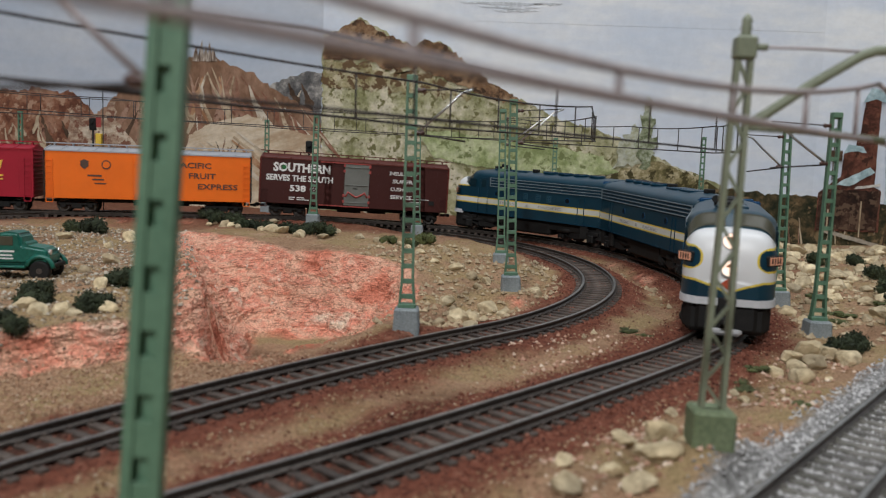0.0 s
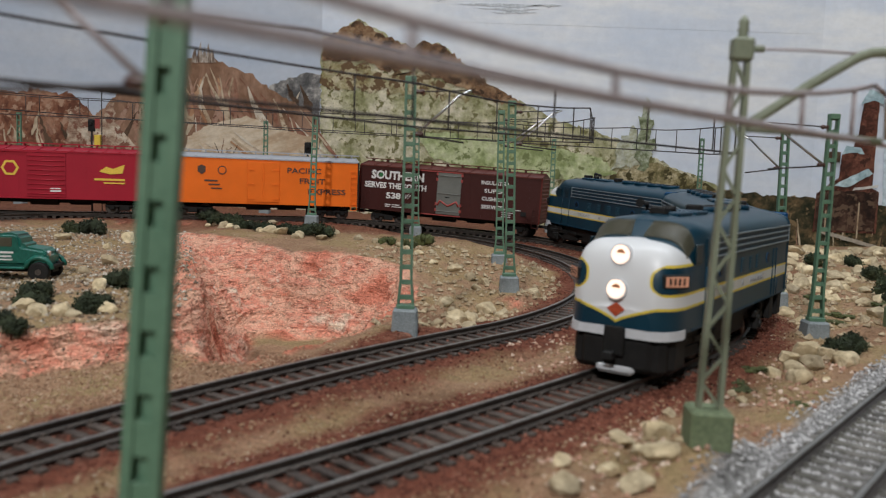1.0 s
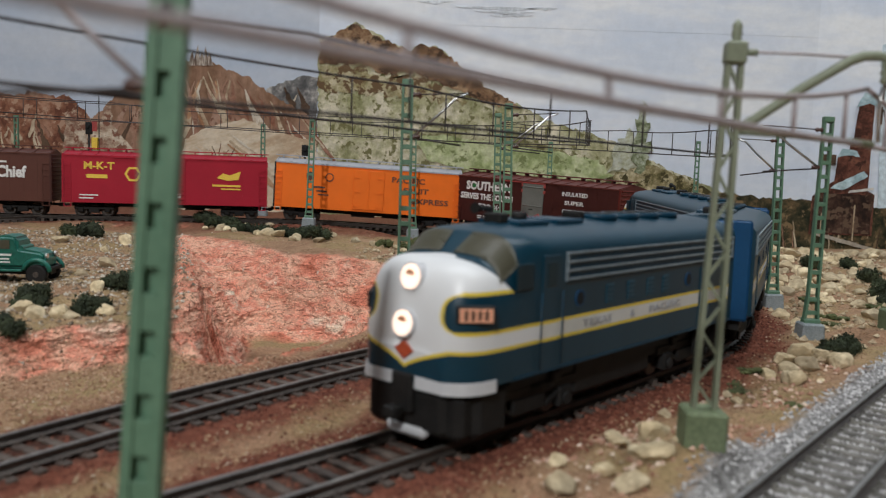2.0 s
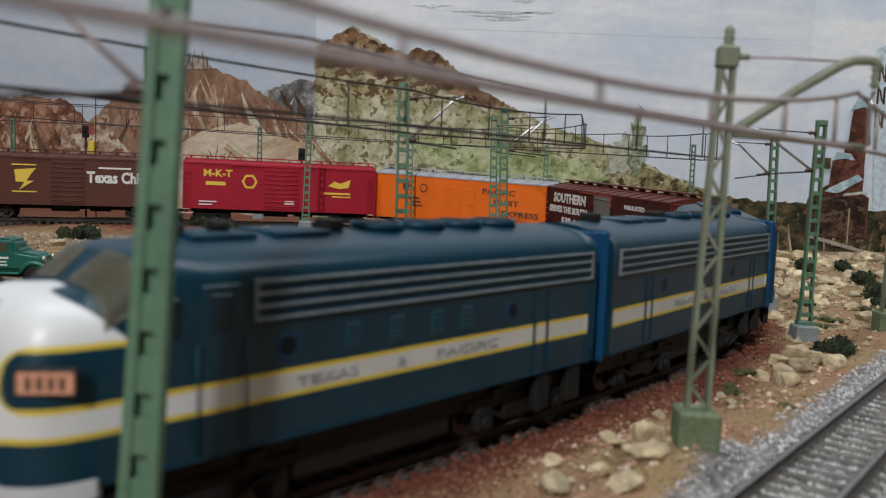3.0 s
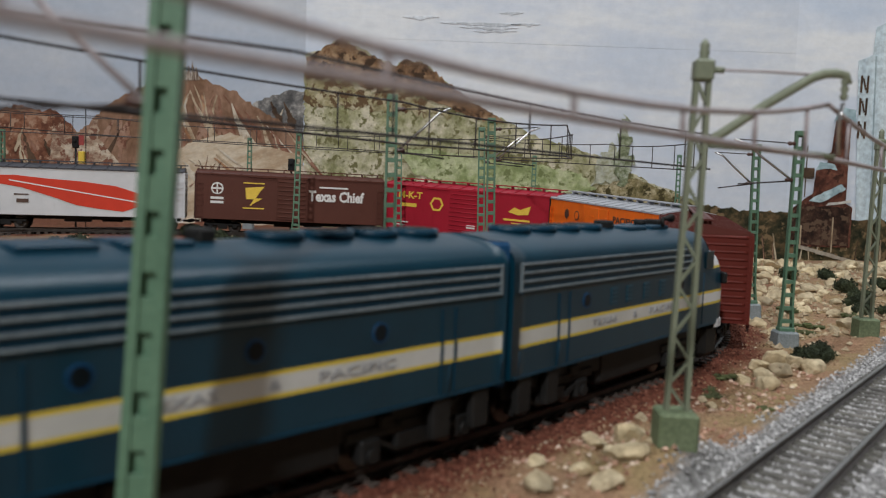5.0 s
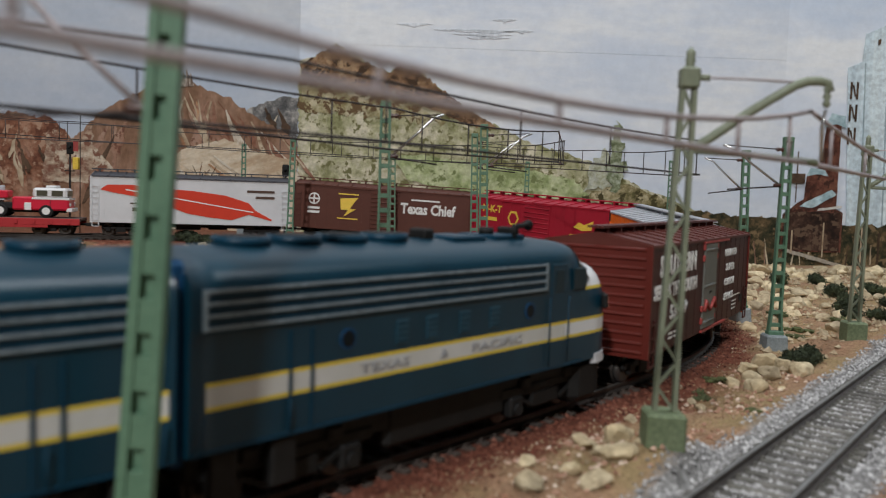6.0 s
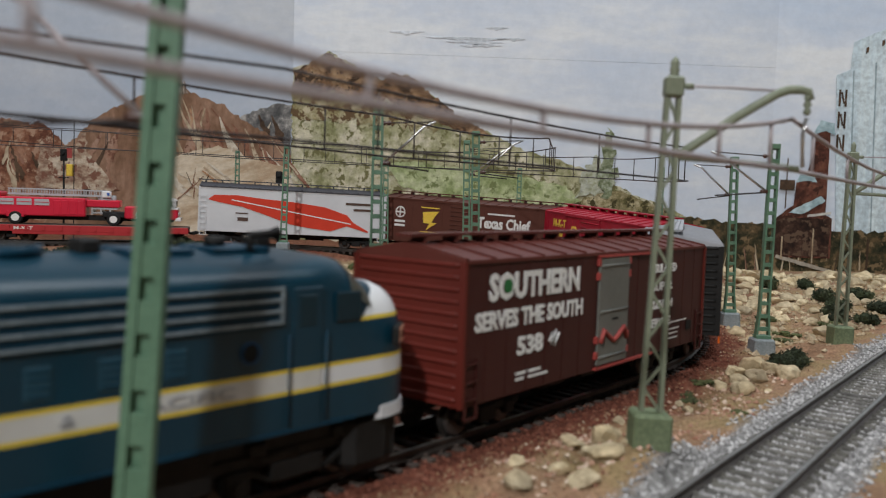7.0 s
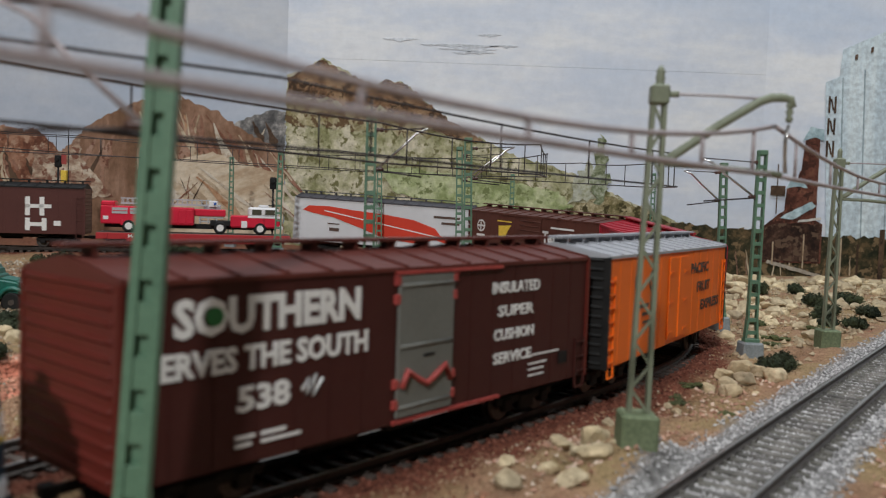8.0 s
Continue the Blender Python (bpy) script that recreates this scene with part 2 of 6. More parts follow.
def ground_height(X, Y):
    dA, zA = line_distance(X, Y, LINE_A)
    dB, zB = line_distance(X, Y, LINE_B)
    dC, _ = line_distance(X, Y, LINE_C)
    rough = wave_noise(X, Y, 45, 3)
    fine = wave_noise(X, Y, 9, 5, 3)
    base = -5.5 + 17.0 * smooth(370 + np.clip(X + 20, 0, 200) * 0.9, 560 + np.clip(X + 20, 0, 200) * 0.9, Y) * smooth(260, -60, X) + rough * 4
    d = inside_distance(X, Y, BENCH) + rough * 9 + fine * 10
    bench = -6 + 13.5 * smooth(-3, 7, d)
    base = np.where(d > -6, np.maximum(base, bench + rough * 3), base)
    wA, wB, wC = smooth(34, 17, dA), smooth(34, 17, dB), smooth(40, 20, dC)
    base = base * (1 - wA) + wA * (zA - 3.5)
    base = base * (1 - wB) + wB * (zB - 3.5)
    base = base * (1 - wC) + wC * -3.6
    crag = wave_noise(X, Y, 16, 21, 4)
    for x, y, z in MOUNDS:
        w = smooth(26, 8, np.hypot(X - x, Y - y)) * smooth(15, 19, np.minimum(np.minimum(dA, dB), dC))
        base = np.maximum(base, base * (1 - w) + z * w)
    # a rocky spur beside the pit
    base = base + np.max([z * smooth(13, 1, np.hypot(X - x, (Y - y) * 0.7) + crag * 5) for x, y, z in SPUR], axis=0)
    # the pit: ledges of rock down to a sandy floor
    p = inside_distance(X, Y, PIT) + crag * 5 + fine * 3
    f = inside_distance(X, Y, PIT_FLOOR) + rough * 4
    u = np.where(f > 0, 1.0, np.clip(p, 0, None) / (np.clip(p, 0, None) + np.clip(-f, 0.01, None)))
    wall = base * (1 - u) + PIT_Z * u + crag * 15 * np.sin(np.pi * u)
    q = (wall + rough * 7 + np.abs(crag) * 5) / 11.0
    ledge = (np.floor(q) + smooth(0.55, 1.0, q - np.floor(q))) * 11.0 - rough * 7 - np.abs(crag) * 5
    base = np.where(p > 0, wall + (ledge - wall) * 0.95 * np.sin(np.pi * u) ** 0.6, base)
    return base + fine * np.where((dA < 17) | (dB < 17) | (dC < 20), 0.35, 2.2)


def ground_z(x, y):
    return float(ground_height(np.array([[float(x)]]), np.array([[float(y)]]))[0, 0])


def make_ground():
    xs = np.concatenate([np.arange(-900, -330, 30.0), np.arange(-330, 340, 2.8), np.arange(340, 901, 28.0)])
    ys = np.concatenate([np.arange(-250, 120, 18.0), np.arange(120, 720, 2.8), np.arange(720, 931, 7.0)])
    X, Y = np.meshgrid(xs, ys)
    Z = ground_height(X, Y)
    nx, ny = len(xs), len(ys)
    co = np.stack([X, Y, Z], -1).reshape(-1, 3) * MM
    i = np.arange((ny - 1) * nx).reshape(ny - 1, nx)[:, :-1].ravel()
    faces = np.stack([i, i + 1, i + nx + 1, i + nx], 1)
    me = bpy.data.meshes.new("ground")
    me.from_pydata(co.tolist(), [], faces.tolist())
    me.polygons.foreach_set("use_smooth", [True] * len(me.polygons))
    # how much red cinder (at the back also shade), grey stone and bare cliff lie where
    dA, dB, dC = (line_distance(X, Y, l)[0] for l in (LINE_A, LINE_B, LINE_C))
    gz, gx = np.gradient(Z, ys, xs)
    slope = np.hypot(gz, gx)
    wob = wave_noise(X, Y, 30, 9) * 14
    red = np.maximum(smooth(36, 22, dA + wob * 0.9), smooth(31, 19, dB + wob * 0.9))
    # dark cover at the back: track ballast, and the train's shadow put into colour
    red = np.maximum(red, smooth(600, 690, Y) * smooth(330, 250, X) * 0.85)
    grey = smooth(22.5, 18.5, dC + wob * 0.15)
    cliff = smooth(0.4, 0.85, slope) * smooth(16, 24, np.minimum(np.minimum(dA, dB), dC))
    cliff = np.maximum(cliff, smooth(-9, 0, inside_distance(X, Y, PIT) + wob * 0.5) * 1.0)
    cliff = cliff * (1 - smooth(-4, 4, inside_distance(X, Y, PIT_FLOOR) + wob * 0.4))
    spur = np.min([np.hypot(X - x, (Y - y) * 0.7) for x, y, _ in SPUR], axis=0)
    cliff = np.maximum(cliff, smooth(20, 8, spur + wob * 0.4) * 0.5)
    soot = np.maximum(smooth(14.5, 11, dA + wob * 0.12), smooth(14.5, 11, dB + wob * 0.12))
    col = me.color_attributes.new("cover", "FLOAT_COLOR", "POINT")
    col.data.foreach_set("color", np.stack([red, grey, cliff, soot], -1).reshape(-1).astype(np.float32))
    m, nt, b = nodes_of("layout_ground")
    att = nt.nodes.new("ShaderNodeVertexColor")
    att.layer_name = "cover"
    sep = nt.nodes.new("ShaderNodeSeparateColor")
    link(nt, att.outputs[0], sep.inputs[0])
    n1, n2, n3 = noise_node(nt, 22, 5), noise_node(nt, 260, 6, 0.7), noise_node(nt, 900, 3, 0.7)
    tan = ramp_node(nt, n1.outputs["Fac"], [(0.3, (0.26, 0.15, 0.09)), (0.45, (0.38, 0.235, 0.145)), (0.57, (0.34, 0.245, 0.125)), (0.7, (0.45, 0.29, 0.185))])
    redc = ramp_node(nt, n2.outputs["Fac"], [(0.3, (0.10, 0.035, 0.022)), (0.55, (0.20, 0.068, 0.042)), (0.75, (0.30, 0.15, 0.10))])
    greyc = ramp_node(nt, n2.outputs["Fac"], [(0.35, (0.16, 0.155, 0.15)), (0.65, (0.42, 0.41, 0.40))])
    n4 = noise_node(nt, 26, 7, 0.60, stretch=(0.8, 0.8, 1.6))
    cliffc = ramp_node(nt, n4.outputs["Fac"], [(0.33, (0.52, 0.15, 0.09)), (0.42, (0.80, 0.29, 0.19)), (0.50, (0.88, 0.50, 0.35)), (0.57, (0.82, 0.31, 0.21)), (0.66, (0.92, 0.70, 0.53))])
    c = mix_node(nt, sep.outputs[0], tan.outputs[0], redc.outputs[0])
    n6 = noise_node(nt, 75, 5, 0.6, stretch=(1, 1, 3.2))
    crack = math_node(nt, "LESS_THAN", math_node(nt, "ABSOLUTE", math_node(nt, "SUBTRACT", n6.outputs["Fac"], 0.5)), 0.009)
    n7 = noise_node(nt, 170, 3, 0.55)
    fleck = ramp_node(nt, n7.outputs["Fac"], [(0.67, (0, 0, 0)), (0.71, (1, 1, 1))])
    rock = mix_node(nt, math_node(nt, "MULTIPLY", crack, 0.6), cliffc.outputs[0], (0.24, 0.075, 0.045))
    rock = mix_node(nt, math_node(nt, "MULTIPLY", fleck.outputs[0], 0.75), rock, (0.86, 0.70, 0.56))
    c = mix_node(nt, sep.outputs[2], c, rock)
    c = mix_node(nt, sep.outputs[1], c, greyc.outputs[0])
    grime = ramp_node(nt, n2.outputs["Fac"], [(0.35, (0.045, 0.024, 0.018)), (0.65, (0.13, 0.065, 0.047))])
    c = mix_node(nt, math_node(nt, "MULTIPLY", att.outputs[1], 0.85), c, grime.outputs[0])
    sp = ramp_node(nt, n3.outputs["Fac"], [(0.3, (0.6, 0.6, 0.6)), (0.7, (1.35, 1.35, 1.35))])
    c = mix_node(nt, 0.8, c, sp.outputs[0], "MULTIPLY")
    link(nt, c, b.inputs["Base Color"])
    b.inputs["Roughness"].default_value = 0.95
    b.inputs["Specular IOR Level"].default_value = 0.15
    # broken ledges and cracks on the bare cliff
    n5 = noise_node(nt, 22, 6, 0.56, stretch=(0.6, 0.6, 2.2))
    ridge = math_node(nt, "ABSOLUTE", math_node(nt, "SUBTRACT", n5.outputs["Fac"], 0.5))
    ledge = math_node(nt, "MULTIPLY", math_node(nt, "ADD", math_node(nt, "ADD", math_node(nt, "MULTIPLY", crack, -1.6), math_node(nt, "MULTIPLY", ridge, -16.0)), math_node(nt, "MULTIPLY", n4.outputs["Fac"], 6.0)), sep.outputs[2])
    lumps = noise_node(nt, 130, 4, 0.6)
    h = math_node(nt, "ADD", math_node(nt, "ADD", n2.outputs["Fac"], math_node(nt, "MULTIPLY", lumps.outputs["Fac"], 1.6)), ledge)
    bump_node(nt, b, h, 0.0023)
    me.materials.append(m)
    return tagged(new("ground", me), "sandy model landscape with red cinders and a red quarry cliff", "ground", kind="structure")


make_ground()


# ---- room round the layout ----
def room():
    for name, b in (("floor", (-2600, 2600, -2600, 1500, -1000, -960)), ("ceiling", (-2600, 2600, -2600, 1500, 1500, 1540)),
                    ("wall_north", (-2600, 2600, 1500, 1560, -1000, 1500)), ("wall_south", (-2600, 2600, -2660, -2600, -1000, 1500)),
                    ("wall_east", (2600, 2660, -2600, 1500, -1000, 1500)), ("wall_west", (-2660, -2600, -2600, 1500, -1000, 1500))):
        tagged(part(name, box(*b), M_ROOM), "plain off-white club room " + name.split("_")[0], name.split("_")[0], kind="structure")
    tagged(part("layout_table", box(-900, 900, -250, 930, -160, -100, 2), M_WOOD), "plywood table under the model landscape", "table", kind="structure")


room()

# ---- painted backdrop ----
BACK_Y = 930


def painted(name, c1, c2, c3, scale, stretch=(1, 1, 1), specks=0.0, speck_col=(0.1, 0.09, 0.04), speck_scale=170.0, tilt=0.0, mottle=0.8):
    """Poster paint: three tones in broad patches, fine mottling and, where wanted, dabs of another tone."""
    m, nt, b = nodes_of("painted_" + name)
    co = nt.nodes.new("ShaderNodeTexCoord").outputs["Object"]
    mp = nt.nodes.new("ShaderNodeMapping")
    mp.inputs["Rotation"].default_value = (0, tilt, 0)
    link(nt, co, mp.inputs["Vector"])
    co = mp.outputs["Vector"]
    n1 = noise_node(nt, scale, 9, 0.72, co, stretch)
    r = ramp_node(nt, n1.outputs["Fac"], [(0.40, c1), (0.5, c2), (0.60, c3)])
    n2 = noise_node(nt, speck_scale, 4, 0.7, co)
    fine = ramp_node(nt, n2.outputs["Fac"], [(0.35, (0.72, 0.72, 0.72)), (0.65, (1.2, 1.2, 1.2))])
    col = mix_node(nt, mottle, r.outputs[0], fine.outputs[0], "MULTIPLY")
    if specks:
        n3 = noise_node(nt, speck_scale * 0.55, 5, 0.62, co)
        dab = ramp_node(nt, n3.outputs["Fac"], [(0.60 - specks * 0.16, (0, 0, 0)), (0.64 - specks * 0.16, (1, 1, 1))])
        col = mix_node(nt, dab.outputs[0], col, speck_col)
    link(nt, col, b.inputs["Base Color"])
    b.inputs["Roughness"].default_value = 0.8
    b.inputs["Specular IOR Level"].default_value = 0.2
    return m


def mural(name, outline, c1, c2, c3, scale, layer, jag=3.0, label="", stretch=(1, 1, 1), **kw):
    """A painted shape on the backdrop, its upper edge a little uneven."""
    rng = random.Random(name)
    pts = []
    for (x0, z0), (x1, z1) in zip(outline, outline[1:] + outline[:1]):
        n = max(1, int(math.hypot(x1 - x0, z1 - z0) / 4))
        for i in range(n):
            t = i / n
            pts.append((x0 + (x1 - x0) * t + rng.uniform(-1, 1) * jag * 0.4, z0 + (z1 - z0) * t + rng.uniform(-1, 1) * jag * 0.5))
    return part(name, slab(pts, BACK_Y - layer * 0.5, BACK_Y - layer * 0.5 + 0.4), painted(name, c1, c2, c3, scale, stretch, **kw), BACKDROP, label)


def brush_strokes(name, ridge, n, lengths, widths, lean, tones, layer, seed):
    """Wedge-shaped strokes that run down from a ridge: rock ribs and gullies."""
    rg = random.Random(seed)
    for i in range(n):
        k = rg.uniform(0, len(ridge) - 1.001)
        (x0, z0), (x1, z1) = ridge[int(k)], ridge[int(k) + 1]
        x, z = x0 + (x1 - x0) * (k % 1), z0 + (z1 - z0) * (k % 1) - rg.uniform(3, 28)
        ln, w, sl = rg.uniform(*lengths), rg.uniform(*widths), rg.uniform(*lean)
        left, right = [], []
        for q in range(7):
            t = q / 6
            cx, cz = x + sl * ln * t + rg.uniform(-1, 1) * w * 0.25, z - ln * t
            h = w * (0.15 + 1.1 * t if t < 0.7 else 0.9 * (1.08 - t) / 0.38 + 0.1) * 0.5
            left.append((cx - h, cz + rg.uniform(-1, 1)))
            right.append((cx + h, cz + rg.uniform(-1, 1)))
        part(name, slab(left + right[::-1], BACK_Y - layer * 0.5 - i * 0.02, BACK_Y - layer * 0.5 + 0.3), rg.choice(tones), BACKDROP)


def sky_panel(name, x0, x1, z0, z1, layer, tint):
    m, nt, b = nodes_of("painted_" + name)
    n1 = noise_node(nt, 5, 8, 0.62, stretch=(0.8, 1, 2.6))
    n2 = noise_node(nt, 120, 4, 0.6)
    r = ramp_node(nt, n1.outputs["Fac"], [(0.36, (0.56 * tint, 0.64 * tint, 0.76 * tint)), (0.52, (0.66 * tint, 0.71 * tint, 0.79 * tint)), (0.64, (0.80 * tint, 0.82 * tint, 0.84 * tint)), (0.72, (0.70 * tint, 0.73 * tint, 0.77 * tint))])
    fine = ramp_node(nt, n2.outputs["Fac"], [(0.3, (0.95, 0.95, 0.95)), (0.7, (1.03, 1.03, 1.03))])
    link(nt, mix_node(nt, 1.0, r.outputs[0], fine.outputs[0], "MULTIPLY"), b.inputs["Base Color"])
    b.inputs["Roughness"].default_value = 0.85
    return part(name, box(x0, x1, BACK_Y - layer * 0.5, BACK_Y + 4 - layer * 0.1, z0, z1), m, BACKDROP)


BACKDROP = empty("backdrop", at(0, 0, 0), "painted backdrop of sky, desert mountains and grain silos", "backdrop", kind="structure")
sky_panel("sky_panel", -1300, -158, -60, 700, 0, 0.74)
sky_panel("sky_panel", -158, 392, -60, 226, 1, 0.95)
sky_panel("sky_panel", -158, 392, 226.08, 700, 1.3, 0.94)
sky_panel("sky_panel", 392, 1300, -60, 700, 0, 1.0)
RED1, RED2, TAN1, CREAM, DARK, CLAY = (painted(n, *c, 30, specks=0.12, speck_col=d, mottle=0.5) for n, c, d in (
    ("rust", ((0.17, 0.07, 0.04), (0.24, 0.11, 0.07), (0.30, 0.16, 0.11)), (0.10, 0.045, 0.03)),
    ("clay", ((0.26, 0.13, 0.085), (0.33, 0.19, 0.13), (0.40, 0.26, 0.19)), (0.16, 0.07, 0.045)),
    ("sand", ((0.38, 0.28, 0.18), (0.46, 0.36, 0.25), (0.55, 0.46, 0.33)), (0.28, 0.19, 0.12)),
    ("cream", ((0.50, 0.43, 0.33), (0.58, 0.51, 0.41), (0.66, 0.60, 0.50)), (0.42, 0.33, 0.24)),
    ("umber", ((0.055, 0.035, 0.022), (0.09, 0.055, 0.035), (0.13, 0.08, 0.05)), (0.04, 0.025, 0.018)),
    ("ochre", ((0.36, 0.20, 0.11), (0.44, 0.26, 0.15), (0.5, 0.33, 0.21)), (0.3, 0.15, 0.08))))
mural("painted_cliffs", [(-1000, 120), (-634, 140), (-537, 137), (-501, 133), (-476, 140), (-464, 133), (-440, 135), (-422, 122), (-401, 97), (-385, 0), (-1000, 0)], (0.13, 0.05, 0.03), (0.25, 0.11, 0.065), (0.36, 0.20, 0.13), 40, 2, 5, "red-brown painted cliffs", specks=0.4, speck_col=(0.40, 0.25, 0.17))
brush_strokes("cliff_shadow", [(-620, 120), (-500, 118), (-430, 115)], 26, (10, 45), (3, 9), (-0.5, 0.5), [RED1, DARK, TAN1], 3, 3)
mural("painted_mountain", [(-440, 0), (-410, 112), (-379, 142), (-355, 156), (-337, 165), (-304, 177), (-277, 176), (-261, 170), (-234, 161), (-216, 148), (-197, 137), (-158.5, 117), (-158.5, 0)], (0.17, 0.095, 0.055), (0.24, 0.135, 0.085), (0.33, 0.20, 0.135), 16, 4, 4, "brown painted mountain", (1.6, 1, 0.6), mottle=0.5)
mural("painted_ruins", [(-446, 60), (-440, 116), (-431, 120), (-424, 107), (-412, 110), (-403, 104), (-396, 122), (-390, 124), (-387, 101), (-378, 92), (-366, 78), (-352, 60)], (0.24, 0.13, 0.09), (0.42, 0.31, 0.22), (0.58, 0.49, 0.38), 60, 5.4, 4, stretch=(0.8, 1, 1.6), specks=0.4, speck_col=(0.2, 0.09, 0.06))
brush_strokes("mountain_rib", [(-325, 165), (-300, 170), (-275, 170), (-250, 160)], 22, (40, 95), (3, 11), (-0.35, 0.75), [RED2, TAN1, RED2, CLAY, CREAM, TAN1], 5, 5)
brush_strokes("mountain_gully", [(-255, 165), (-225, 150), (-180, 130)], 12, (30, 70), (4, 11), (0.3, 0.9), [RED1, TAN1, CREAM, RED1], 5, 8)
brush_strokes("mountain_gully", [(-400, 110), (-370, 140), (-330, 160)], 9, (30, 80), (5, 12), (-0.5, 0.1), [DARK, RED1, RED2], 5, 9)
mural("painted_spire", [(-303, 172), (-300, 186), (-298, 189), (-296.5, 178), (-295, 186), (-292, 195), (-290, 180), (-288, 190), (-285.5, 180), (-284, 194), (-281.5, 181), (-280, 188), (-275, 173)], (0.10, 0.06, 0.045), (0.30, 0.24, 0.19), (0.55, 0.5, 0.44), 120, 5, 1, stretch=(3, 1, 0.5))
mural("painted_peak", [(-240, 140), (-198, 157), (-174, 165), (-158.5, 164), (-158.5, 84), (-233, 82)], (0.08, 0.08, 0.08), (0.16, 0.155, 0.15), (0.40, 0.38, 0.35), 40, 3)
brush_strokes("peak_snow", [(-200, 160), (-180, 164), (-162, 165)], 5, (15, 40), (5, 13), (-0.6, 0.8), [CREAM, DARK], 3.5, 12)
mural("painted_dunes", [(-330, 0), (-306, 91), (-276, 107), (-239, 115), (-209, 104), (-158.5, 93), (-158.5, 0)], (0.44, 0.32, 0.21), (0.56, 0.45, 0.32), (0.66, 0.57, 0.44), 22, 6, stretch=(0.6, 1, 2), tilt=0.3, mottle=0.35)
brush_strokes("dune_crack", [(-285, 88), (-250, 98), (-210, 92), (-170, 84)], 9, (12, 34), (1.0, 2.4), (-1.6, 1.6), [RED1, DARK], 7.6, 18)
brush_strokes("dune_fold", [(-300, 90), (-270, 100), (-230, 105), (-165, 92)], 10, (20, 50), (5, 16), (0.5, 1.6), [CREAM, CLAY, TAN1, TAN1], 7, 15)
mural("painted_hill", [(-158, 0), (-158, 204), (-138, 214), (-118, 225), (-102, 218), (-78, 204), (-56, 197), (-45, 203), (-26, 202), (-11, 190), (14, 171), (45, 151), (76, 137), (107, 123), (156, 110), (199, 95), (231, 79), (268, 65), (312, 49), (321, 0)], (0.25, 0.25, 0.12), (0.42, 0.40, 0.25), (0.62, 0.57, 0.43), 30, 2, 4, "pale green painted hill with scrub", specks=0.33, speck_col=(0.16, 0.15, 0.065), speck_scale=190)
brush_strokes("hill_shoulder", [(-40, 130), (10, 135), (60, 120)], 4, (20, 40), (40, 70), (1.0, 2.2), [painted("olive", (0.13, 0.13, 0.055), (0.2, 0.19, 0.09), (0.28, 0.26, 0.14), 60, specks=0.3)], 3, 21)
mural("painted_hilltop", [(-157, 180), (-157, 203), (-138, 213), (-117, 224), (-102, 217), (-78, 203), (-56, 196), (-45, 203), (-26, 201), (-11, 190), (14, 171), (45, 150), (76, 136), (40, 140), (20, 148), (-16, 160), (-53, 174), (-83, 170), (-113, 181)], (0.09, 0.05, 0.028), (0.21, 0.12, 0.065), (0.36, 0.24, 0.14), 50, 4, 5, "brown rocky painted hilltop", specks=0.4, speck_col=(0.06, 0.035, 0.02))
mural("painted_slope", [(-157, 176), (-113, 178), (-83, 168), (-53, 172), (-16, 158), (10, 140), (-60, 146), (-120, 150), (-157, 152)], (0.22, 0.18, 0.08), (0.33, 0.29, 0.16), (0.50, 0.44, 0.30), 60, 3, 9, specks=0.6, speck_col=(0.13, 0.08, 0.04))
mural("painted_meadow", [(-51, 103), (-14, 106), (47, 97), (108, 92), (157, 83), (177, 65), (110, 57), (24, 66), (-31, 76)], (0.24, 0.29, 0.12), (0.37, 0.42, 0.21), (0.50, 0.53, 0.32), 50, 4, 3, specks=0.25, speck_col=(0.17, 0.2, 0.08))
mural("painted_knoll", [(140, 0), (147, 52), (182, 72), (219, 79), (256, 68), (294, 48), (310, 0)], (0.10, 0.09, 0.035), (0.24, 0.20, 0.10), (0.48, 0.42, 0.27), 60, 6, 4, specks=0.5, speck_col=(0.06, 0.05, 0.02))
mural("painted_tree", [(200, 72), (193, 100), (198, 118), (196, 128), (201, 145), (204, 154), (208, 142), (212, 126), (210, 112), (215, 98), (210, 73)], (0.10, 0.12, 0.06), (0.22, 0.25, 0.15), (0.42, 0.45, 0.36), 110, 7, 8)
mural("painted_scrub", [(170, 72), (180, 110), (192, 116), (196, 90), (205, 72)], (0.3, 0.31, 0.2), (0.42, 0.43, 0.33), (0.5, 0.52, 0.44), 110, 5, 9)
mural("painted_woods", [(266, 46), (293, 52), (324, 50), (355, 46), (385, 49), (416, 42), (539, 42), (783, 43), (1000, 43), (1000, -40), (266, -40)], (0.015, 0.018, 0.009), (0.045, 0.04, 0.02), (0.12, 0.08, 0.04), 55, 7, 5, "dark painted woods", specks=0.3, speck_col=(0.19, 0.13, 0.07))
brush_strokes("trunk", [(300, 30), (420, 34), (560, 30)], 16, (20, 45), (1.2, 2.6), (-0.2, 0.2), [TAN1, RED2, DARK], 8, 31)
HOUSE_RED = ((0.06, 0.022, 0.015), (0.115, 0.042, 0.028), (0.17, 0.07, 0.045))
PALE_BLUE = ((0.30, 0.42, 0.46), (0.40, 0.53, 0.57), (0.52, 0.64, 0.67))
mural("painted_house", [(396, 10), (397, 52), (414, 66), (420, 70), (422, 96), (434, 104), (436, 116), (438, 118), (441, 152), (447, 168), (458, 160), (458, 60), (466, 56), (466, 10)], *HOUSE_RED, 70, 9, 0.8, "dark red painted grain house", specks=0.35, speck_col=(0.05, 0.02, 0.014))
mural("house_roof", [(438, 152), (446, 168), (462, 165), (463, 152), (452, 156)], *PALE_BLUE, 60, 9.6, 0.8)
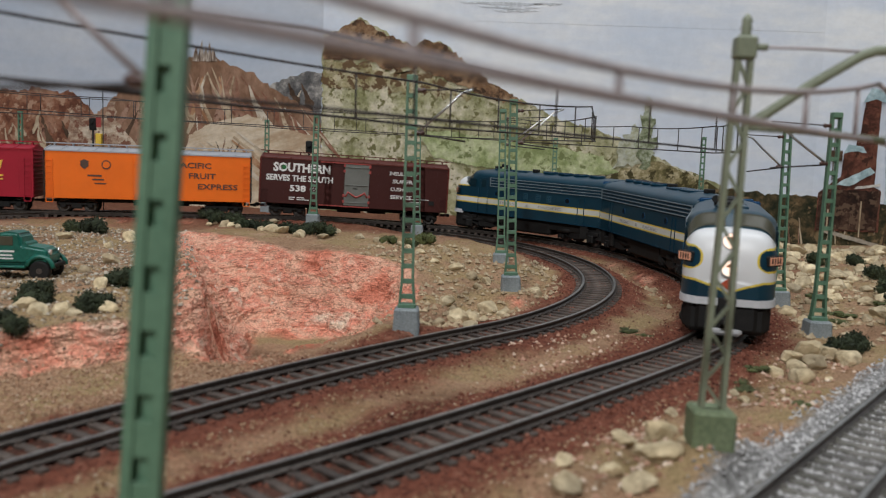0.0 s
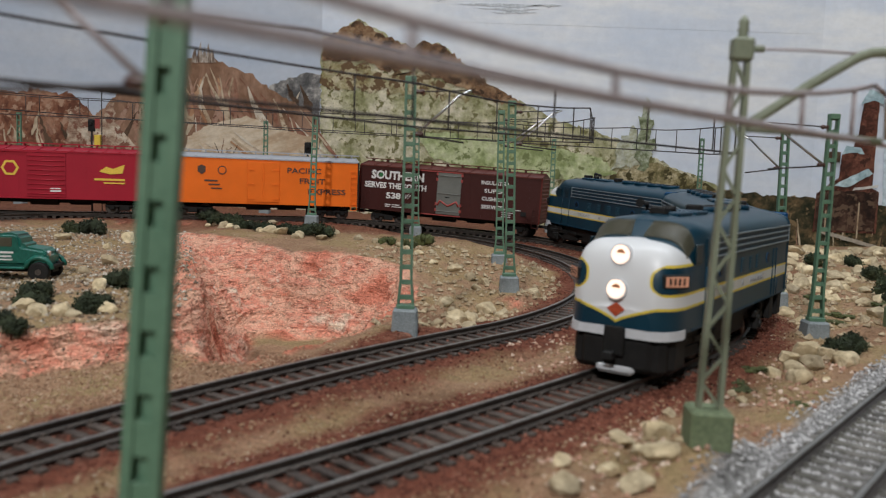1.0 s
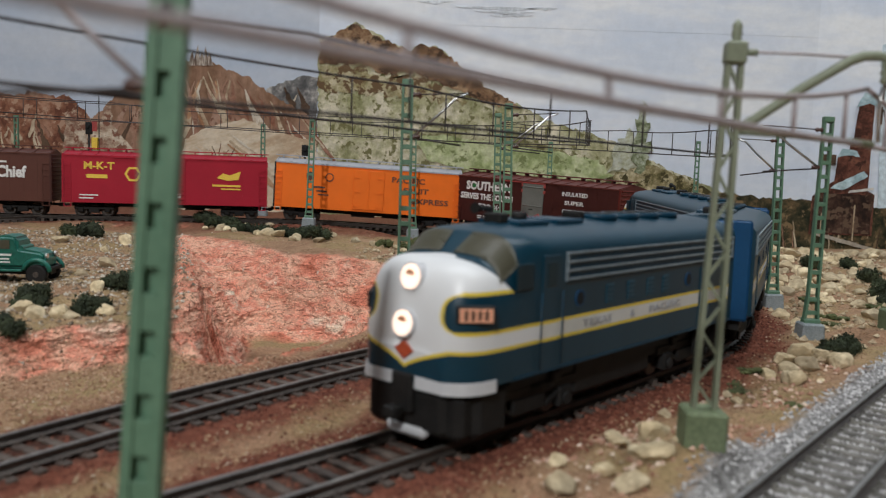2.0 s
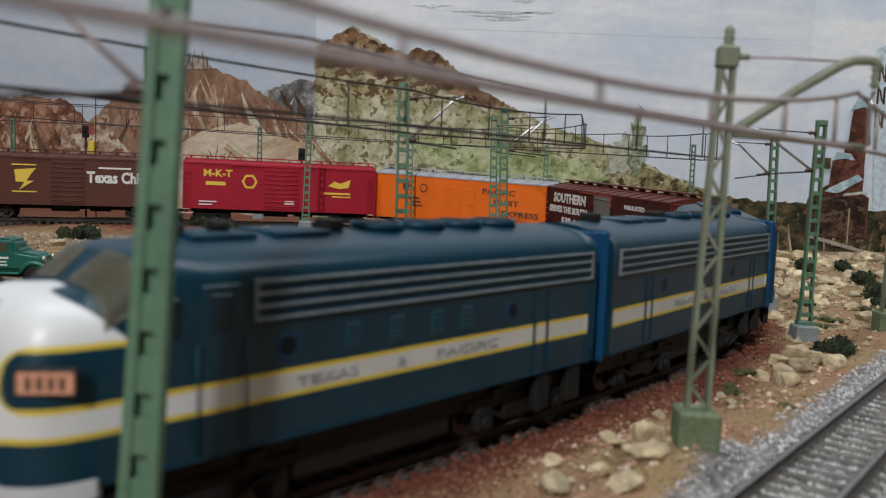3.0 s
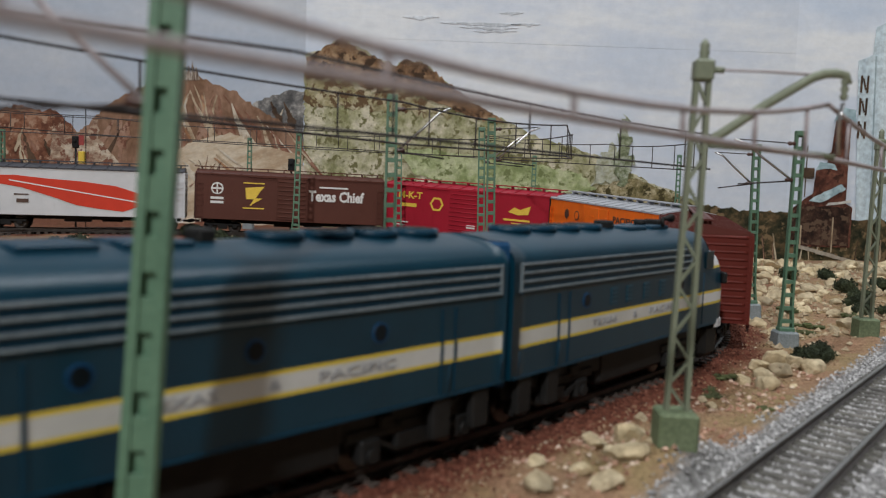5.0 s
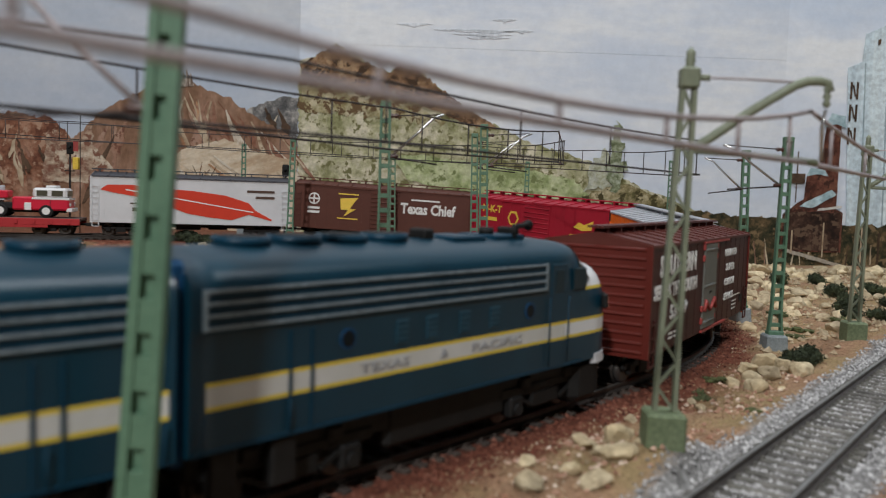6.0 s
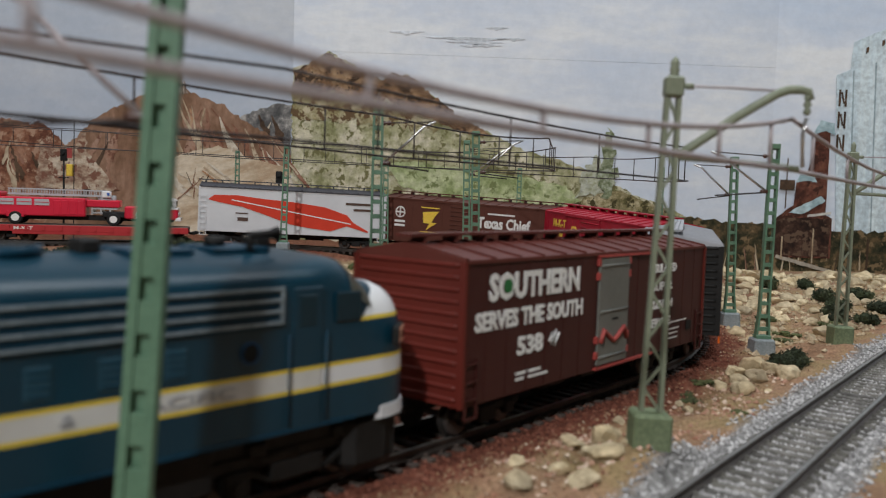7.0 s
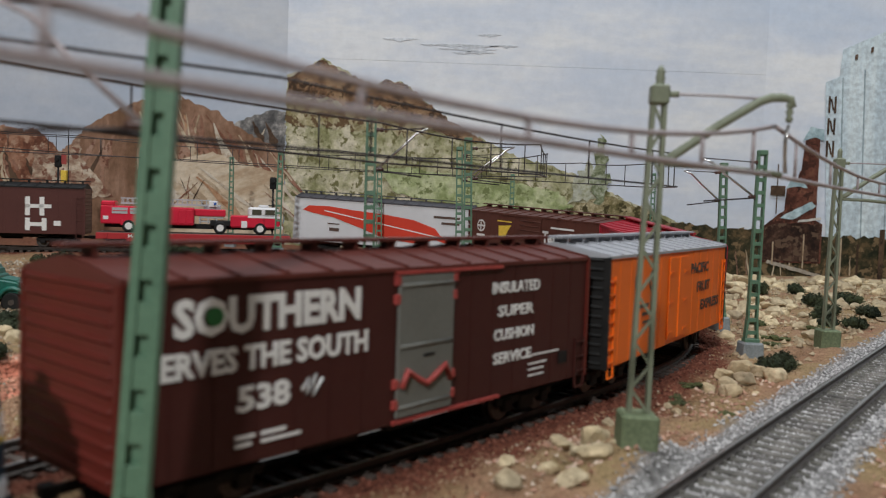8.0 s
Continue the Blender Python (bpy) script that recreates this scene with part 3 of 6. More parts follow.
mural("house_roof", [(421, 96), (426, 106), (442, 104), (446, 97), (434, 99)], *PALE_BLUE, 60, 9.6, 0.8)
mural("house_roof", [(416, 62), (421, 66), (452, 82), (457, 76), (430, 60)], *PALE_BLUE, 60, 9.6, 1.0)
mural("house_awning", [(436, 57), (438, 60), (464, 64), (464, 61)], (0.5, 0.48, 0.44), (0.58, 0.56, 0.52), (0.64, 0.62, 0.58), 60, 9.8, 0.5)
mural("house_shadow", [(398, 12), (398, 50), (412, 56), (464, 56), (464, 12)], (0.02, 0.011, 0.008), (0.045, 0.022, 0.015), (0.09, 0.05, 0.034), 60, 9.4, 1.5, specks=0.4, speck_col=(0.12, 0.075, 0.05))
mural("fallen_log", [(402, 9), (403, 13), (440, 4), (470, -4), (470, -8), (438, 0)], (0.26, 0.22, 0.17), (0.36, 0.31, 0.25), (0.44, 0.39, 0.32), 60, 10, 0.8)
for x, z0, z1, w in ((408, 8, 34, 1.6), (444, 4, 44, 1.4), (488, 0, 40, 1.8), (508, -10, 34, 2.2), (534, -20, 52, 6.0)):
    part("fence_post", slab([(x, z0), (x + w, z0), (x + w, z1), (x, z1)], BACK_Y - 5.2, BACK_Y - 4.8), TAN1 if w < 2 else DARK, BACKDROP)
part("painted_pole", slab([(411, 66), (412.2, 66), (412.2, 124), (411, 124)], BACK_Y - 2.6, BACK_Y - 2.2), DARK, BACKDROP)
part("painted_sign", slab([(404, 88), (421, 88), (421, 99), (404, 99)], BACK_Y - 2.8, BACK_Y - 2.4), DARK, BACKDROP)
mural("painted_silo", [(472, 40), (462, 220), (478, 227), (480, 258), (525, 279), (590, 298), (760, 330), (760, 40)], (0.50, 0.60, 0.66), (0.58, 0.68, 0.73), (0.66, 0.75, 0.78), 8, 4, 0.5, "pale blue painted grain silos", (6, 1, 0.4))
for x0, z0 in ((477, 226), (502, 236), (530, 246), (562, 256), (598, 266)):
    part("silo_joint", slab([(x0 + (z0 - 42) * 0.02, z0), (x0 + 1.3 + (z0 - 42) * 0.02, z0), (x0 + 11.3, 42), (x0 + 10, 42)], BACK_Y - 2.8, BACK_Y - 2.2), painted("joint", (0.30, 0.38, 0.42), (0.34, 0.42, 0.46), (0.4, 0.48, 0.5), 20), BACKDROP)
for x, z in ((494, 246), (512, 255), (530, 262)):
    part("silo_window", slab([(x, z), (x + 3, z + 1.5), (x + 3, z + 7.5), (x, z + 6)], BACK_Y - 2.8, BACK_Y - 2.2), DARK, BACKDROP)
for k, z in enumerate((185, 160, 134)):
    for x in (466, 473):
        part("lettering_bar", slab([(x, z), (x + 2.2, z), (x + 2.2, z + 19), (x, z + 19)], BACK_Y - 2.9, BACK_Y - 2.3), DARK, BACKDROP)
    part("lettering_bar", slab([(x - 4.8, z + 16), (x - 3, z + 16), (x, z + 3), (x - 1.6, z + 3)], BACK_Y - 2.9, BACK_Y - 2.3), DARK, BACKDROP)
GREYCLOUD = painted("cloud", (0.50, 0.53, 0.56), (0.58, 0.61, 0.65), (0.66, 0.69, 0.73), 60, (0.4, 1, 3))
cloud_rng = random.Random(17)
for x, z, ln in ((-8, 246, 92), (14, 242, 66), (-50, 251, 40), (58, 259, 26), (30, 238.5, 48), (70, 247, 34)):
    top = [(x + ln * i / 8, z + cloud_rng.uniform(0.3, 1.4) * math.sin(math.pi * i / 8) + i * 0.12) for i in range(9)]
    low = [(px, pz - cloud_rng.uniform(1.5, 4.5) * math.sin(math.pi * i / 8) - 0.2) for i, (px, pz) in enumerate(top)]
    part("painted_cloud", slab(top + low[::-1], BACK_Y - 1.1, BACK_Y - 0.6), GREYCLOUD, BACKDROP)


# ---- tracks ----
def make_track(name, line, s0, s1, near0, near1, tie_mat, label, pitch=6.3):
    root = empty(name, at(0, 0, 0), label, "railway track", kind="structure")
    st = np.arange(s0, s1, 6.0)
    for side in (8.7, -8.7):
        bm = bmesh.new()
        rings = []
        prof = [(-1.3, -2.6), (1.3, -2.6), (1.3, -2.2), (0.35, -1.6), (0.35, -0.9), (0.75, -0.75), (0.75, -0.05), (0.55, 0.0), (-0.55, 0.0), (-0.75, -0.05), (-0.75, -0.75), (-0.35, -0.9), (-0.35, -1.6), (-1.3, -2.2)]
        for s in st:
            rings.append([bm.verts.new(line.at(s, side + a, b)) for a, b in prof])
        k = len(prof)
        for a, b in zip(rings, rings[1:]):
            for i in range(k):
                f = bm.faces.new((a[i], a[(i + 1) % k], b[(i + 1) % k], b[i]))
                f.material_index = 1 if i == 7 else 0
        part("rail", bm, [M_RAIL, M_RAIL_TOP], root)
    # sleepers with their rail clips
    tie = box(-1.25, 1.25, -13, 13, -4.6, -2.6, 0.25)
    for side in (8.7, -8.7):
        for dx in (-1.7, 1.7):
            add_box(tie, -0.5, 0.5, side + dx - 0.55, side + dx + 0.55, -2.75, -1.9)
    first, rest, n = None, bmesh.new(), 0
    for i, s in enumerate(np.arange(s0 + 2, s1, pitch)):
        p, rz = line.at(s), line.turn(s) + random.uniform(-1.2, 1.2)
        m = at(p.x, p.y, p.z + random.uniform(-0.15, 0.1), rz)
        if near0 <= s <= near1 and n < 290:
            n += 1
            if first is None:
                first = part("sleeper", tie.copy(), tie_mat, root, m=m)
            else:
                share(first, root, m)
        else:
            r = radians(rz)
            for x0, x1, y0, y1, z0, z1 in ((-1.25, 1.25, -13, 13, -4.6, -2.6),):
                vs = add_box(rest, x0, x1, y0, y1, z0, z1)
                for v in vs:
                    v.co = Vector((p.x + v.co.x * math.cos(r) - v.co.y * math.sin(r), p.y + v.co.x * math.sin(r) + v.co.y * math.cos(r), p.z + v.co.z))
    tie.free()
    tagged(part("far_sleepers", rest, tie_mat, root), kind="stuff")
    return root


make_track("track_a", LINE_A, 150, 1900, 190, 1250, M_TIE, "outer curved track with dark sleepers on red cinders")
make_track("track_b", LINE_B, 150, 1410, 190, 1250, M_TIE, "inner curved track with dark sleepers on red cinders")
make_track("track_c", LINE_C, 250, 1250, 330, 1250, M_TIE_GREY, "straight track with grey sleepers in grey stone ballast")


# ---- masts and overhead wires ----
def ladder_mast(x, y, z, h, rz, label, lean=0.0, w=4.3, mat=None, foot_mat=None, arm=0.0, pitch=6.0, rung=1.9, base=5.4, arm_ref=None):
    """Two channel bars with flat rungs between them, flared at the foot."""
    mat, foot_mat = mat or M_MAST, foot_mat or M_FOOT
    root = empty("catenary_mast", at(x, y, z, rz, 0, lean), label, "mast", "catenary masts")
    f = box(-base, base, -base, base, -4, 8.5, 0.8)
    for v in f.verts:
        if v.co.z > 4:
            v.co.x *= 0.9
            v.co.y *= 0.9
    part("foot", f, foot_mat, root)
    for sx in (-1, 1):
        b = bmesh.new()
        add_bar(b, (sx * w * 0.72, 0, 8.4), (sx * w * 0.50, 0, 20), 1.5 if rung > 3 else 0.95, 3.0, Vector((0, 1, 0)))
        add_bar(b, (sx * w * 0.50, 0, 20), (sx * w * 0.40, 0, h), 1.5 if rung > 3 else 0.95, 2.6, Vector((0, 1, 0)))
        part("leg", b, mat, root)
    part("base_gusset", box(-w * 0.85, w * 0.85, -2.4, 2.4, 8.3, 10.2, 0.3), mat, root)
    n = int((h - 13) / pitch)
    for i in range(n + 1):
        q = 13 + (h - 14) * i / n
        k = w * (0.66 if q < 17 else 0.50 - 0.1 * (q - 20) / (h - 20))
        part("rung", box(-k, k, -0.95, 0.95, q - rung / 2, q + rung / 2, 0.15), mat, root)
    if rung > 3:
        part("back_plate", box(-w * 0.44, w * 0.44, 0.3, 0.8, 12, h - 1), mat, root)
    part("cap", box(-w * 0.5, w * 0.5, -1.9, 1.9, h - 1.5, h + 0.9, 0.25), mat, root)
    if arm:
        s = math.copysign(1, arm)
        h = arm_ref or h
        part("bracket", tube([(s * 2, 0, h - 22), (arm * 0.55, 0, h - 12), (arm * 0.8, 0, h - 6), (arm, 0, h - 4)], 0.55), M_WIRE_GREY if arm_ref else M_STEEL, root)
        part("strut", tube([(s * 2, 0, h - 5), (arm, 0, h - 4)], 0.3), M_WIRE, root)
        part("registration_arm", tube([(s * 2, 0, h - 22), (arm * 0.9, 0, h - 24.5)], 0.4), M_WIRE, root)
        for a, q in ((s * 3.5, h - 5), (s * 3.5, h - 21.6)):
            part("insulator", tube([(a - 2, 0, q), (a - 1, 0, q), (a, 0, q), (a + 1, 0, q), (a + 2, 0, q)], 1, 8, [0.5, 1.1, 0.6, 1.1, 0.5]), M_INSUL, root)
    return root


def lattice_mast(x, y, z, h, rz, label, mat, foot_mat, lean=0.0, arm=34.0):
    """The tapered mast with zigzag bars, a bent tube arm and a top tie."""
    root = empty("catenary_mast", at(x, y, z, rz, 0, lean), label, "mast", "catenary masts")
    f = box(-4.9, 4.9, -4.9, 4.9, -2.0, 9.5, 0.7)
    part("foot", f, foot_mat, root)
    top = h - 9
    for sx in (-1, 1):
        b = bmesh.new()
        add_bar(b, (sx * 2.5, 0, 9.4), (sx * 1.45, 0, top), 1.1, 2.4, Vector((0, 1, 0)))
        part("leg", b, mat, root)
    n = 13
    for i in range(n):
        g = bmesh.new()
        q0, q1 = 9.5 + (top - 9.5) * i / n, 9.5 + (top - 9.5) * (i + 1) / n
        k0, k1 = 2.5 - 1.05 * i / n, 2.5 - 1.05 * (i + 1) / n
        s = 1 if i % 2 else -1
        add_bar(g, (-s * k0, 0, q0), (s * k1, 0, q1), 0.7, 0.9, Vector((0, 1, 0)))
        part("diagonal_bar", g, mat, root)
    part("head", box(-2.3, 2.3, -2.3, 2.3, top - 0.5, top + 4.6, 0.5), mat, root)
    ins = [(0, 0, top + 4 + 0.8 * i) for i in range(8)]
    part("finial", tube(ins, 1, 10, [1.0, 1.4, 1.0, 1.35, 1.0, 1.25, 0.9, 0.3]), mat, root)
    part("arm", tube([(1.6, 0, h - 24.5), (6, 0, h - 21.5), (16, 0, h - 14.0), (26, 0, h - 7.4), (29, 0, h - 6.2), (32, 0, h - 6.0), (arm, 0, h - 6.4), (arm + 0.6, 0, h - 8.5)], 1.15, 8), mat, root)
    part("tie_rod", tube([(2.6, 0, top + 2.4), (14, 0, top + 2.6), (27, 0, h - 6.6)], 0.35), M_WIRE_GREY, root)
    part("tie_socket", tube([(2.6, 0, top + 2.4), (5, 0, top + 2.4)], 0.8, 8), mat, root)
    part("steady_arm", tube([(2.2, 0, h - 24.6), (15, 0, h - 24.8), (arm - 1, 0, h - 26)], 0.8, 8), mat, root)
    part("insulator", tube([(arm, 0, h - 7 - 0.9 * i) for i in range(7)], 1, 8, [0.6, 1.1, 0.6, 1.1, 0.6, 1.1, 0.5]), M_MAST_GREY, root)
    part("hanger", tube([(arm, 0, h - 13), (arm - 0.6, 0, h - 17), (arm, 0, h - 25.5)], 0.55), M_STEEL, root)
    return root


GREEN_LABEL = "green ladder-sided catenary mast on a grey foot"
lattice_mast(60.1, 200.2, 1.7, 100, -2, "grey-green lattice catenary mast with bent arm", M_MAST_GREY, M_FOOT_GREEN, 1.2)
lattice_mast(208, 392.5, -1.6, 100, -2, "grey-green lattice catenary mast by the stone ballast", M_MAST_GREY, M_FOOT_GREEN, 0.5)
ladder_mast(-45.4, 119.5, -4, 112, 0, "green ladder-sided catenary mast beside the outer track", 3.4, w=3.95, pitch=8.3, rung=5.4, arm=-27, arm_ref=101)
ladder_mast(-20.6, 335.8, 0.1, 100, 0, GREEN_LABEL, -0.4, arm=24)
ladder_mast(162, 376.1, -5.5, 100, 0, GREEN_LABEL, 0.6, arm=-30)
ladder_mast(28.1, 442.4, 1.0, 100, 0, GREEN_LABEL, -1.5, arm=26)
ladder_mast(27.5, 538.6, 2.7, 100, 0, GREEN_LABEL, -1.5, arm=30)
ladder_mast(-35.2, 690, 8, 84, 0, GREEN_LABEL, -1.0)
ladder_mast(-117.1, 658.8, 16.0, 86, 0, GREEN_LABEL, 1.0)
ladder_mast(-245.2, 700, 14, 90, 0, GREEN_LABEL, 2.6)
ladder_mast(182.7, 473.6, -6, 100, 0, GREEN_LABEL, -1.2, arm=-24)
ladder_mast(-200, 850, 14, 92, 0, GREEN_LABEL)
ladder_mast(-455, 850, 14, 92, 0, GREEN_LABEL)
ladder_mast(95, 850, 6, 92, 0, GREEN_LABEL)
ladder_mast(245, 850, 4, 100, 0, GREEN_LABEL)


def catenary(name, supports, mat, r, low, high, sag, label, drops=4, sag_low=0.0, high_first=None):
    """A contact wire with its sagging carrier wire and droppers, span by span."""
    root = empty(name, at(0, 0, 0), label, "overhead wire", "overhead wires")
    for a, b in zip(supports, supports[1:]):
        A, B = Vector(a), Vector(b)
        rise = (high_first - high) if high_first and a is supports[0] else 0.0
        n = 12
        hi = [A.lerp(B, i / n) + Vector((0, 0, high + rise * (1 - i / n) - sag * 4 * (i / n) * (1 - i / n))) for i in range(n + 1)]
        lo = [A.lerp(B, i / n) + Vector((0, 0, low - sag_low * 4 * (i / n) * (1 - i / n))) for i in range(n + 1)]
        part("contact_wire", tube(lo, r), mat, root)
        part("carrier_wire", tube(hi, r * 0.9), mat, root)
        for k in range(drops):
            t = (k + 0.5) / drops
            p = A.lerp(B, t)
            part("dropper", tube([p + Vector((0, 0, low - sag_low * 4 * t * (1 - t))), p + Vector((0, 0, high + rise * (1 - t) - sag * 4 * t * (1 - t)))], r * 0.75, 5), mat, root)
    return root


catenary("overhead_wire", [LINE_C.at(s) for s in (200, 445, 750, 1000)], M_WIRE_GREY, 0.66, 75.0, 87.8, 8.6, "grey overhead wire with droppers above the stone ballast", 7, 0.8, 84.0)
catenary("overhead_wire", [LINE_A.at(s) for s in (60, 320, 575, 700, 820, 940, 1060, 1200, 1360, 1560)], M_WIRE, 0.42, 76.7, 92.4, 1.6, "dark overhead wire with droppers above the outer track")
catenary("overhead_wire", [LINE_B.at(s) for s in (150, 470, 600, 720, 840, 960, 1080, 1230, 1400)], M_WIRE, 0.42, 79.8, 95.2, 2.5, "dark overhead wire with droppers above the inner track")


def plates(rows, y, face, mat, parent, name="lettering_bar"):
    """Bars that stand for small writing: x0, x1, z0, z1."""
    for x0, x1, z0, z1 in rows:
        part(name, box(min(x0, x1), max(x0, x1), y - 0.1, y + 0.1, z0, z1), mat, parent)


def wheel_mesh(r, w):
    bm = bmesh.new()
    add_tube(bm, [(0, -w / 2, 0), (0, -w / 2 + 0.4, 0), (0, w / 2 - 0.4, 0), (0, w / 2, 0)], r, 16, [r * 0.85, r, r, r * 0.85])
    return bm


# ---- scenery ----
def rock_mesh(seed):
    rng = random.Random(seed)
    bm = bmesh.new()
    bmesh.ops.create_icosphere(bm, subdivisions=3, radius=1.0)
    off = Vector((rng.uniform(0, 50), rng.uniform(0, 50), rng.uniform(0, 50)))
    sq = Vector((rng.uniform(0.85, 1.25), rng.uniform(0.8, 1.1), rng.uniform(0.6, 0.85)))
    planes = [(Vector((rng.gauss(0, 1), rng.gauss(0, 1), rng.gauss(0, 1))).normalized(), rng.uniform(0.58, 0.9)) for _ in range(13)]
    for v in bm.verts:
        p = v.co.normalized()
        r = min([1.12] + [k / max(p.dot(n), 0.05) for n, k in planes])
        r *= 1 + 0.09 * noise.noise(p * 2.0 + off) + 0.05 * noise.noise(p * 6.0 + off)
        v.co = Vector((p.x * sq.x, p.y * sq.y, p.z * sq.z)) * r
    for f in bm.faces:
        f.smooth = rng.random() < 0.3
    bmesh.ops.scale(bm, vec=(MM, MM, MM), verts=bm.verts)
    me = bpy.data.meshes.new("rock")
    bm.to_mesh(me)
    bm.free()
    me.materials.append(M_ROCK)
    return me


ROCKS = [rock_mesh(i) for i in range(9)]
rng = random.Random(4)


def off_the_edge(x, y, gap):
    """Moves a place back from the quarry edge."""
    while inside_distance(np.array([[x]]), np.array([[y]]), PIT)[0, 0] > -gap:
        y += 3.0
    return y


def put_rock(x, y, r, label="cream limestone rock on sandy ground", group="limestone rocks"):
    ob = new("rock", rng.choice(ROCKS))
    z = ground_z(x, y)
    ob.matrix_world = at(x, y, z + r * 0.28, rng.uniform(0, 360), rng.uniform(-20, 20), rng.uniform(-20, 20)) @ Matrix.Diagonal((r, r * rng.uniform(0.85, 1.1), r, 1))
    return tagged(ob, label, "rock", group)


NEAR = "large cream limestone rock beside the stone ballast"
for x, y, r in ((41, 207, 3.9), (51, 210, 5.0), (48, 196, 4.4), (25, 181, 4.6), (25.5, 194, 3.0), (40, 183, 4.0), (57, 203, 3.0), (45, 201, 2.6), (35, 190, 3.2), (55, 216, 2.2), (58, 221, 1.7), (72, 240, 1.7), (70, 247, 1.4), (82, 262, 1.8), (79, 256, 1.5), (63, 243, 2.2), (67, 236, 1.6), (53, 231, 1.8)):
    put_rock(x, y, r, NEAR)
for x, y, r in ((117, 307, 4.2), (122, 296, 5.4), (138, 321, 6), (142, 339, 6.5), (152, 323, 6), (148, 334, 5), (93, 270, 2.4), (92, 276, 1.8), (130, 325, 5), (127, 313, 4.6), (134, 300, 2)):
    put_rock(x, y, r, "cream limestone rock near a mast foot")
for x, y, r in ((0, 387, 6), (7, 396, 5), (16, 417, 5.5), (-8, 371, 4), (42, 452, 5), (6, 361, 3), (23, 402, 4), (-6, 418, 5), (-14, 360, 3), (12, 380, 3), (-2, 402, 3.4)):
    put_rock(x, y, r, "sandy rock on the bank inside the curve")
for x, y, r in ((-79, 590, 6), (-64, 572, 7), (-56, 566, 6), (-32, 515, 5), (-22, 500, 5), (-8, 490, 6), (0, 478, 6), (-47, 560, 6), (4, 455, 5), (-209, 690, 6), (-177, 660, 6), (-133, 650, 6), (-115, 632, 7), (-100, 615, 6), (-206, 700, 5), (-160, 665, 6), (10, 470, 4), (-40, 535, 4)):
    put_rock(x + 7, off_the_edge(x + 7, y + 10, 9), r * 0.72, "pale rock along the quarry rim")
for x, y, r in ((-217, 542, 6), (-222, 519, 4), (-158, 302, 5), (-150, 297, 4.6), (-141, 294, 5), (-128, 303, 4.6), (-136, 292, 3), (-153, 353, 4), (-136, 352, 3), (-185, 407, 4), (-188, 446, 5), (-253, 526, 5), (-177, 464, 4), (-122, 325, 3), (-128, 340, 3)):
    put_rock(x, y, r, "pale rock on the sandy bench by the truck")
# the boulder field outside the curve
placed = []
while len(placed) < 235:
    x, y = rng.uniform(165, 520), rng.uniform(415, 870)
    p = np.array([[x]]), np.array([[y]])
    if line_distance(*p, LINE_A)[0][0, 0] < 31 or line_distance(*p, LINE_C)[0][0, 0] < 36 or x - 60 > y * 0.66:
        continue
    r = rng.uniform(2.8, 6.6) * (1 + (y - 400) / 900)
    if any(math.hypot(x - a, y - b) < (r + c) * 0.7 for a, b, c in placed):
        continue
    placed.append((x, y, r))
    put_rock(x, y, r, "cream limestone rock in the boulder field")


def bush_mesh(seed, mat, n=1100):
    rg = random.Random(seed)
    bm = bmesh.new()
    lobes = [(Vector((rg.uniform(-0.6, 0.6), rg.uniform(-0.5, 0.5), rg.uniform(0.2, 0.6))), rg.uniform(0.3, 0.55)) for _ in range(7)]
    for _ in range(n):
        c, r = rg.choice(lobes)
        d = Vector((rg.gauss(0, 1), rg.gauss(0, 1), rg.gauss(0, 1))).normalized()
        p = c + d * r * rg.uniform(0.7, 1.08)
        if p.z < -0.1:
            continue
        s = rg.uniform(0.028, 0.07)
        vs = [bm.verts.new(p + Vector((rg.gauss(0, s), rg.gauss(0, s), rg.gauss(0, s)))) for _ in range(4)]
        for q in ((0, 1, 2), (0, 2, 3), (0, 3, 1), (1, 3, 2)):
            bm.faces.new([vs[i] for i in q])
    for c, r in lobes:
        bmesh.ops.create_icosphere(bm, subdivisions=1, radius=r * 0.85, matrix=Matrix.Translation(c))
    bmesh.ops.scale(bm, vec=(MM, MM, MM), verts=bm.verts)
    me = bpy.data.meshes.new("bush")
    bm.to_mesh(me)
    bm.free()
    me.materials.append(mat)
    return me


BUSHES = [bush_mesh(i, M_BUSH) for i in range(4)]
TUFTS = [bush_mesh(i + 10, M_BUSH_DRY, 300) for i in range(3)]


def put_bush(x, y, r, meshes=None, label="dark green foam bush on sandy ground", flat=1.0):
    ob = new("bush", rng.choice(meshes or BUSHES))
    ob.matrix_world = at(x, y, ground_z(x, y) - 0.2, rng.uniform(0, 360)) @ Matrix.Diagonal((r, r, r * flat, 1))
    return tagged(ob, label, "bush", "foam bushes")


for i in range(17):
    t = i / 16
    x, y = -212 + 116 * t + rng.uniform(-5, 5), 706 - 84 * t - 14 * math.sin(t * 3.1) + rng.uniform(-6, 6)
    y = off_the_edge(x, y - 14, 8)
    put_bush(x, y, rng.uniform(7.0, 10.5), label="dark green foam bush on the quarry rim")
    if i % 4 != 3:
        x += rng.uniform(-6, 6)
        put_rock(x, off_the_edge(x, y - 12, 5), rng.uniform(3.4, 6.0), "pale rock along the quarry rim")
for x, y, r in ((-248, 560, 12), (-265, 570, 10), (-146, 358, 9), (-140, 362, 7), (-135, 303, 8), (-132, 308, 6), (-160, 312, 7), (-167, 326, 8), (-146, 272, 6), (-155, 276, 6)):
    put_bush(x, y, r, label="dark green foam bush beside the truck")
for x, y, r in ((-47, 566, 8), (-22, 574, 10), (-30, 556, 7)):
    put_bush(x, y, r, TUFTS, "leafy green bush near the inner track")
